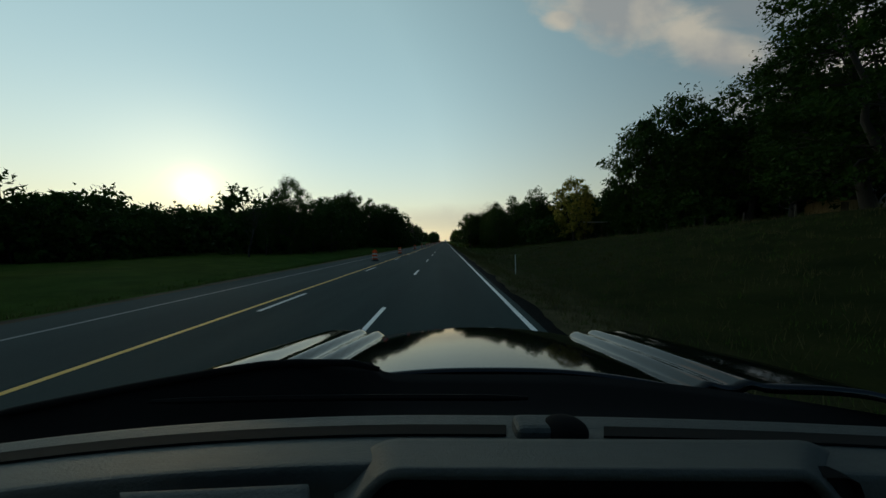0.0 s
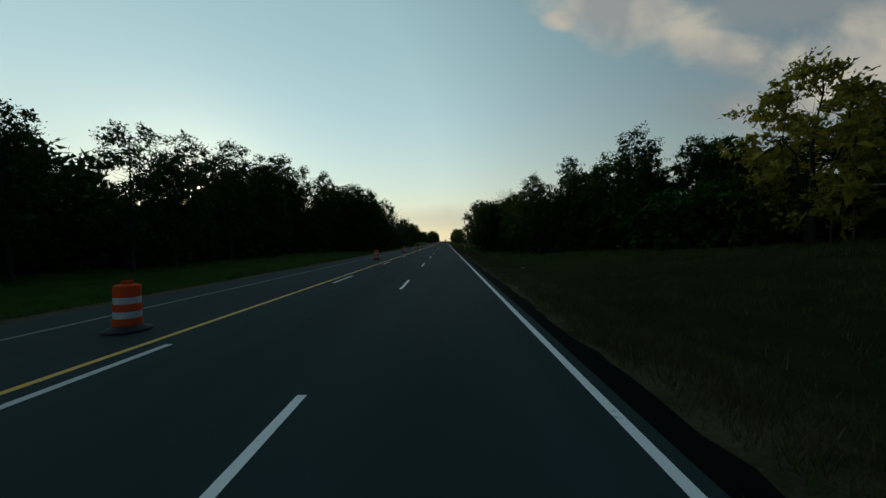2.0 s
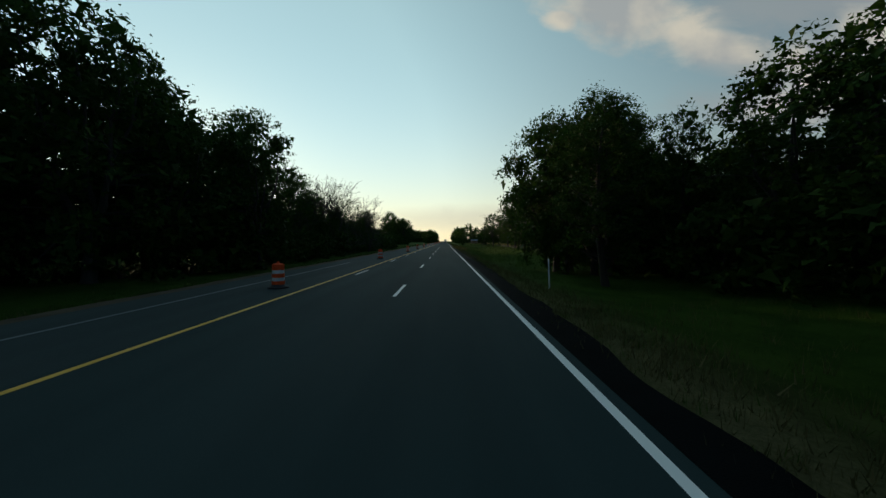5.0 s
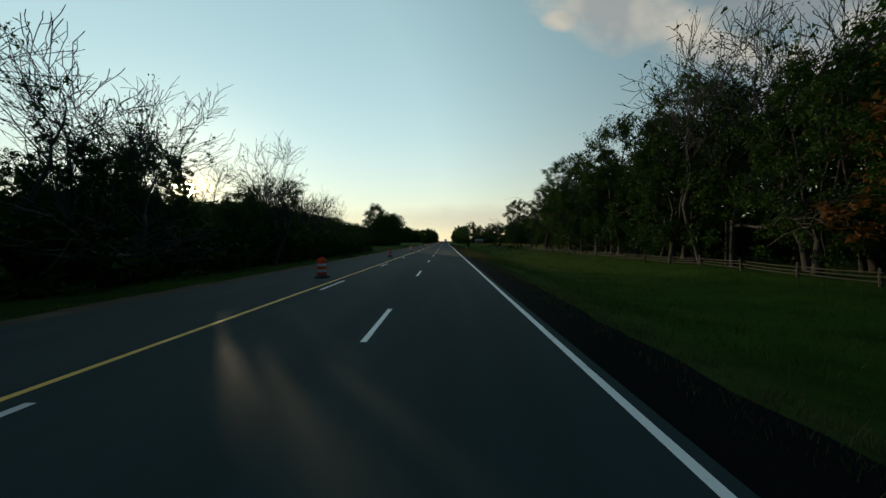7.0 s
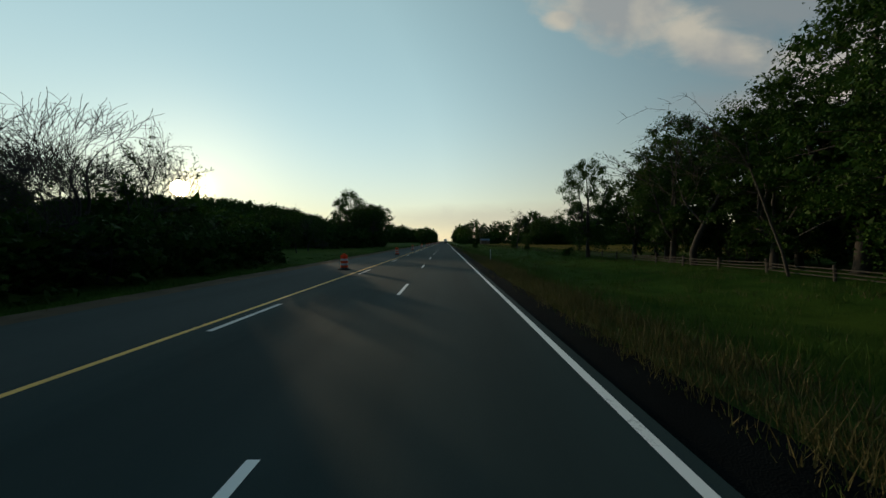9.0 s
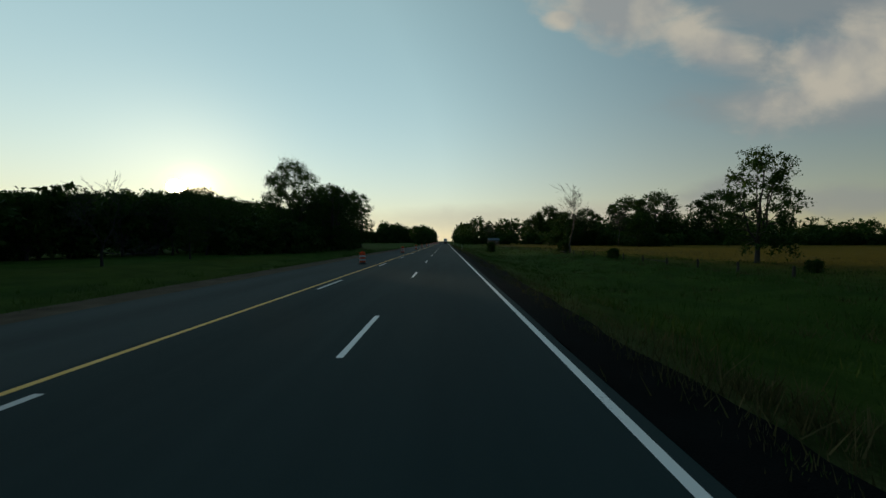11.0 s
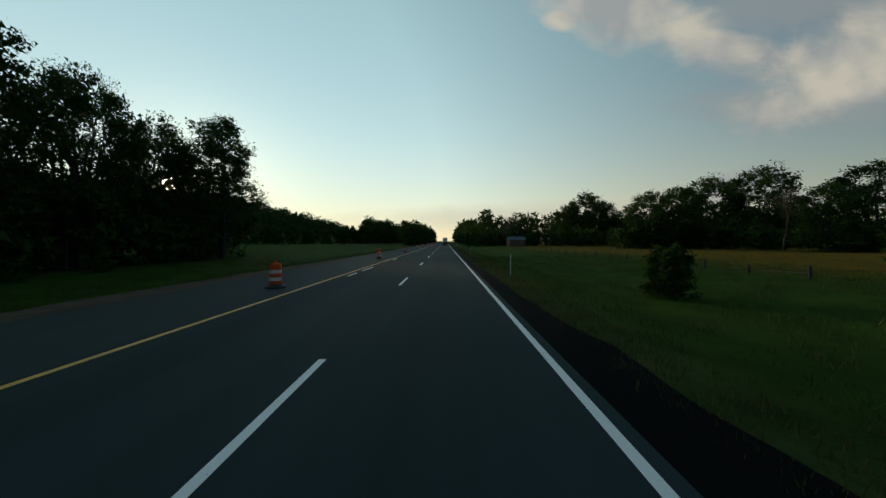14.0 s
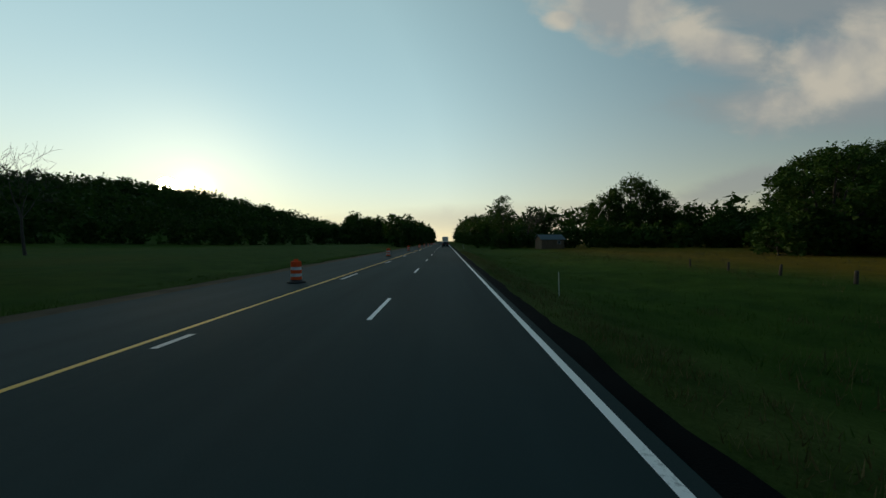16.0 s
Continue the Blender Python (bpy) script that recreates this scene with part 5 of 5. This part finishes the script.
def sheet(fn, us, vs, thick=0.0):
    """A surface fn(u, v) over a grid, optionally given a thickness downwards."""
    bm = bmesh.new()
    g = [[bm.verts.new(fn(u, v)) for u in us] for v in vs]
    for a, b in zip(g, g[1:]):
        for i in range(len(us) - 1):
            bm.faces.new((a[i], a[i + 1], b[i + 1], b[i]))
    if thick:
        bmesh.ops.recalc_face_normals(bm, faces=bm.faces[:])
        bmesh.ops.solidify(bm, geom=bm.faces[:], thickness=thick)
    return bm


def span(a, b, n):
    return [a + (b - a) * i / n for i in range(n + 1)]


def build_pickup():
    """The vehicle that carries the camera, where it stands at the start: bonnet, cowl, wiper, dashboard, an open windscreen frame and its body."""
    root = tagged(new("pickup_truck"), "black pickup truck with glossy hood and dark grey dashboard", "pickup truck")
    cx = 0.12
    root.location = (cx, 0, 0)
    half = 1.0

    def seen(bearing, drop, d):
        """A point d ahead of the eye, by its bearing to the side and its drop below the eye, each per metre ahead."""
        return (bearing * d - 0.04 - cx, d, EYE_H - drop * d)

    def hood(s, f):
        a = abs(s)
        back, front = 0.97 - 0.2 * s * s, 1.78 - 0.14 * s * s - 0.28 * smooth(0.72, 1.0, a)
        z = 1.512 - 0.048 * f - 0.03 * f * f
        # a crowned middle, two stepped creases that splay towards the rear, a flat shoulder that rolls off at the fender
        g = a - 0.07 * (1 - f) - (0.05 * (1 - f) if s < 0 else 0.0)
        z += 0.012 - 0.036 * min(1.0, max(0.0, g) / 0.46) ** 2
        z += 0.026 * smooth(0.46, 0.5, g) - 0.008 * smooth(0.5, 0.53, g) + 0.02 * smooth(0.55, 0.585, g) - 0.006 * smooth(0.59, 0.62, g) + 0.012 * smooth(0.62, 0.78, g)
        z -= 0.032 * smooth(0.86, 1.03, a) ** 1.3
        if f > 0.94:
            z -= 1.1 * (f - 0.94) ** 1.3
        return (s * half * (1 - 0.08 * f * smooth(0.5, 1.0, a)), back + (front - back) * f, z)

    part("hood", sheet(hood, [i / 64 for i in range(-64, 65)], span(0.0, 1.04, 40), 0.02), M_PAINT, root, "glossy black hood with two raised ridges", smooth=True)
    for sx in (-1, 1):
        part("fender", box(0.12, 1.2, 0.72, (sx * (half - 0.09), 0.92, 1.0), 0.05), M_PAINT, root)
        part("headlight", box(0.34, 0.1, 0.2, (sx * 0.7, 1.46, 1.1), 0.03), M_GLASS_DARK, root, "clear headlight")
        part("door", box(0.08, 1.15, 0.85, (sx * 0.97, -0.3, 0.92), 0.03), M_PAINT, root)
        t = Tubes()
        t.add([(sx * 0.95, 0.3, 1.36), (sx * 0.88, 0.06, 1.8), (sx * 0.78, -0.22, 2.16)], [0.05, 0.045, 0.05], 8)
        mesh_object("windscreen_pillar", t.v, t.f, M_TRIM, root, smooth=True)
        part("rear_pillar", box(0.08, 0.2, 0.8, (sx * 0.86, -0.95, 1.75), 0.02), M_PAINT, root)
        part("bed_side", box(0.1, 1.8, 0.55, (sx * 0.95, -2.3, 1.05), 0.04), M_PAINT, root)
        part("seat", box(0.52, 0.5, 0.16, (sx * 0.42, -0.75, 0.95), 0.06), M_DASH, root, "dark grey seat")
        part("seat_back", box(0.52, 0.16, 0.62, (sx * 0.42, -1.02, 1.3), 0.06), M_DASH, root, "dark grey seat back")
    part("roof", box(1.62, 1.0, 0.06, (0, -0.68, 2.2), 0.03), M_PAINT, root)
    part("front_bumper", box(1.9, 0.22, 0.3, (0, 1.6, 0.72), 0.06), M_TRIM, root)
    part("grille", box(1.15, 0.06, 0.34, (0, 1.52, 1.1), 0.02), M_TRIM, root)
    part("cab_back", box(1.75, 0.06, 0.9, (0, -1.2, 1.05), 0.02), M_PAINT, root)
    part("bed_floor", box(1.8, 1.9, 0.08, (0, -2.3, 0.8), 0.02), M_TRIM, root)
    part("tailgate", box(1.85, 0.08, 0.55, (0, -3.22, 1.05), 0.03), M_PAINT, root)
    part("chassis", box(1.5, 4.8, 0.22, (0, -0.7, 0.58), 0.04), M_TRIM, root)
    part("firewall", box(1.8, 0.06, 0.75, (0, 0.5, 1.1), 0.02), M_TRIM, root)
    for sx in (-1, 1):
        for y in (0.95, -2.2):
            wheel(root, sx * 0.86, y, 0.4, 0.26)

    # cowl between hood and windscreen, higher on the side where the wiper lies; the black rise also stands in for the
    # wiper's reflection in the hood
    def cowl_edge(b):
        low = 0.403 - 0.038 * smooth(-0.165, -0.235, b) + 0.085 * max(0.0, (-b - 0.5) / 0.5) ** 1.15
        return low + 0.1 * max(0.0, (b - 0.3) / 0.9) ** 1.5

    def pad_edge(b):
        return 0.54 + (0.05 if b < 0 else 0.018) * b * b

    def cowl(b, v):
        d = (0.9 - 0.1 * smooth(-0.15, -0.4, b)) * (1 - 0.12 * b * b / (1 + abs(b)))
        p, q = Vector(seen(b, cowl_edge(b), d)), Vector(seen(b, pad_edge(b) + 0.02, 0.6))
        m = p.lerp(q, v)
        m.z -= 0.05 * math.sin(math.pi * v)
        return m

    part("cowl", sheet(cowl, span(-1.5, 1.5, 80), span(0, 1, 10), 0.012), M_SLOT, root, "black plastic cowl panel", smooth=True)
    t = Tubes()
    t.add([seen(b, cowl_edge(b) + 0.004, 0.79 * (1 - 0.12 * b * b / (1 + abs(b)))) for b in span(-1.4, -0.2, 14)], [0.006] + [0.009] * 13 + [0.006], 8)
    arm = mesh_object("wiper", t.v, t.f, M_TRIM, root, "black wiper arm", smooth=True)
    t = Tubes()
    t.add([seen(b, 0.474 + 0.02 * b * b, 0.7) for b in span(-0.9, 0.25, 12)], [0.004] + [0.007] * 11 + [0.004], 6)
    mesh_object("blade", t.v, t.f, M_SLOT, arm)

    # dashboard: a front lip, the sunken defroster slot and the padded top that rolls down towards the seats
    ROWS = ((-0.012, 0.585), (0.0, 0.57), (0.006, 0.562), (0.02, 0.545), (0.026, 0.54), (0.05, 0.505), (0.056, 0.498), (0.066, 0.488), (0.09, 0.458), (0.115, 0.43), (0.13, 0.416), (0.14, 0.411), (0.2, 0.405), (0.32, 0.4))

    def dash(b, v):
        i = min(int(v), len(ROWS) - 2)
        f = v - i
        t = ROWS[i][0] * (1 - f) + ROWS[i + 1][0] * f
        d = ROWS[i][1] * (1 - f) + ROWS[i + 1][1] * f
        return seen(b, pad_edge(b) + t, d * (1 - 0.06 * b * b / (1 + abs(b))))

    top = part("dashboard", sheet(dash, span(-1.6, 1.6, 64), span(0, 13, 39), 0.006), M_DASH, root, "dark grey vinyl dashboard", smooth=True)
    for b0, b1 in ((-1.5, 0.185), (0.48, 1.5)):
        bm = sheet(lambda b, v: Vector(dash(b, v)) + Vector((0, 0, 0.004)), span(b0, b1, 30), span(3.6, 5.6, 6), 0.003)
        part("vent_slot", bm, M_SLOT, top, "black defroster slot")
    bm = bmesh.new()
    bmesh.ops.create_uvsphere(bm, u_segments=24, v_segments=12, radius=1.0)
    bmesh.ops.scale(bm, verts=bm.verts[:], vec=(0.037, 0.03, 0.022))
    dome = part("sensor_dome", bm, M_SLOT, top, "black light sensor dome", smooth=True)
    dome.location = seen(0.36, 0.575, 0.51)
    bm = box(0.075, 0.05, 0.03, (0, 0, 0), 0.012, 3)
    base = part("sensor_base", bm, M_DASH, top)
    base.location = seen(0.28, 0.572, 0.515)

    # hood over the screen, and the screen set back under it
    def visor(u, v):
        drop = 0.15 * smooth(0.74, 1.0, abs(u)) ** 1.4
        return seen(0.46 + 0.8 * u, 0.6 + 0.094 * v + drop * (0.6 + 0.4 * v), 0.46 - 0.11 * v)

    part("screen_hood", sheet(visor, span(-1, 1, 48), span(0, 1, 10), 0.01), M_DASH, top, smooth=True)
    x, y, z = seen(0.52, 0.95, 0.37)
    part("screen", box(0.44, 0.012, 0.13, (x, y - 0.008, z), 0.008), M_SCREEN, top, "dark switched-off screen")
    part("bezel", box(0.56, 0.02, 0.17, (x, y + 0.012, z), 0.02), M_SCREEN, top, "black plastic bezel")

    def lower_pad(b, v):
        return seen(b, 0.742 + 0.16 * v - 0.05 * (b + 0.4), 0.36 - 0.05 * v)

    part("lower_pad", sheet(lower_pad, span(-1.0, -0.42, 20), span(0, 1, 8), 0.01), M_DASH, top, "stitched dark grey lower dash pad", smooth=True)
    part("footwell", box(1.9, 0.02, 0.5, (0, 0.5, 1.3), 0.005, 1), M_SLOT, top)


build_pickup()


def build_suv():
    root = tagged(new("suv"), "dark grey sport utility vehicle seen from behind on the highway", "car")
    root.location = (0.15, 438.0, 0)
    rings = []
    bm = bmesh.new()
    for y, w, z0, z1, tw in ((-2.25, 0.86, 0.42, 0.95, 0.86), (-2.3, 0.92, 0.4, 1.05, 0.9), (-1.9, 0.93, 0.35, 1.72, 0.72), (-0.4, 0.94, 0.35, 1.76, 0.74), (0.6, 0.94, 0.35, 1.68, 0.7), (1.3, 0.93, 0.38, 1.12, 0.86), (2.2, 0.86, 0.45, 0.95, 0.8)):
        rings.append([bm.verts.new(p) for p in ((-w, y, z0), (-w, y, min(1.02, z1)), (-tw, y, z1), (tw, y, z1), (w, y, min(1.02, z1)), (w, y, z0))])
    for a, b in zip(rings, rings[1:]):
        for k in range(6):
            bm.faces.new((a[k], a[(k + 1) % 6], b[(k + 1) % 6], b[k]))
    bm.faces.new(rings[0])
    bm.faces.new(rings[-1][::-1])
    bmesh.ops.bevel(bm, geom=bm.edges[:], offset=0.04, segments=2, affect="EDGES", profile=0.5)
    part("body", bm, M_SUV, root, smooth=True)
    ob = part("rear_window", box(1.3, 0.03, 0.5, (0, 0, 0), 0.03), M_GLASS_DARK, root)
    ob.matrix_basis = pose(0, -2.14, 1.4, -31, 0, 0)
    for sx in (-1, 1):
        part("tail_lamp", box(0.16, 0.08, 0.3, (sx * 0.8, -2.3, 0.98), 0.02), M_TAIL, root, "red tail lamp")
        for y in (-1.4, 1.4):
            wheel(root, sx * 0.8, y, 0.36, 0.24)
    part("rear_bumper", box(1.75, 0.16, 0.2, (0, -2.34, 0.5), 0.04), M_TRIM, root)
    part("number_plate", box(0.32, 0.02, 0.16, (0, -2.345, 0.78), 0.005), M_REFLECT, root, "plain pale plate")


build_suv()


def build_truck():
    root = tagged(new("box_truck"), "pale box truck driving far ahead on the highway", "truck")
    root.location = (0.1, 482.0, 0)
    part("cargo_box", box(2.5, 7.0, 2.7, (0, 0, 2.4), 0.06), M_TRUCK_WHITE, root)
    for sx in (-1, 1):
        part("rear_door", box(1.15, 0.05, 2.5, (sx * 0.59, -3.53, 2.4), 0.02), M_TRUCK_WHITE, root)
        part("tail_lamp", box(0.2, 0.06, 0.14, (sx * 1.0, -3.52, 0.85), 0.02), M_TAIL, root, "red tail lamp")
        for y in (-2.2, 3.9):
            wheel(root, sx * 1.0, y, 0.48, 0.3)
    part("chassis", box(1.0, 9.0, 0.25, (0, 1.0, 0.85), 0.03), M_TRIM, root)
    part("cab", box(2.2, 2.0, 1.7, (0, 4.7, 1.75), 0.12), M_TRUCK_WHITE, root)
    part("rear_bumper", box(2.3, 0.12, 0.18, (0, -3.5, 0.62), 0.03), M_TRIM, root)


build_truck()
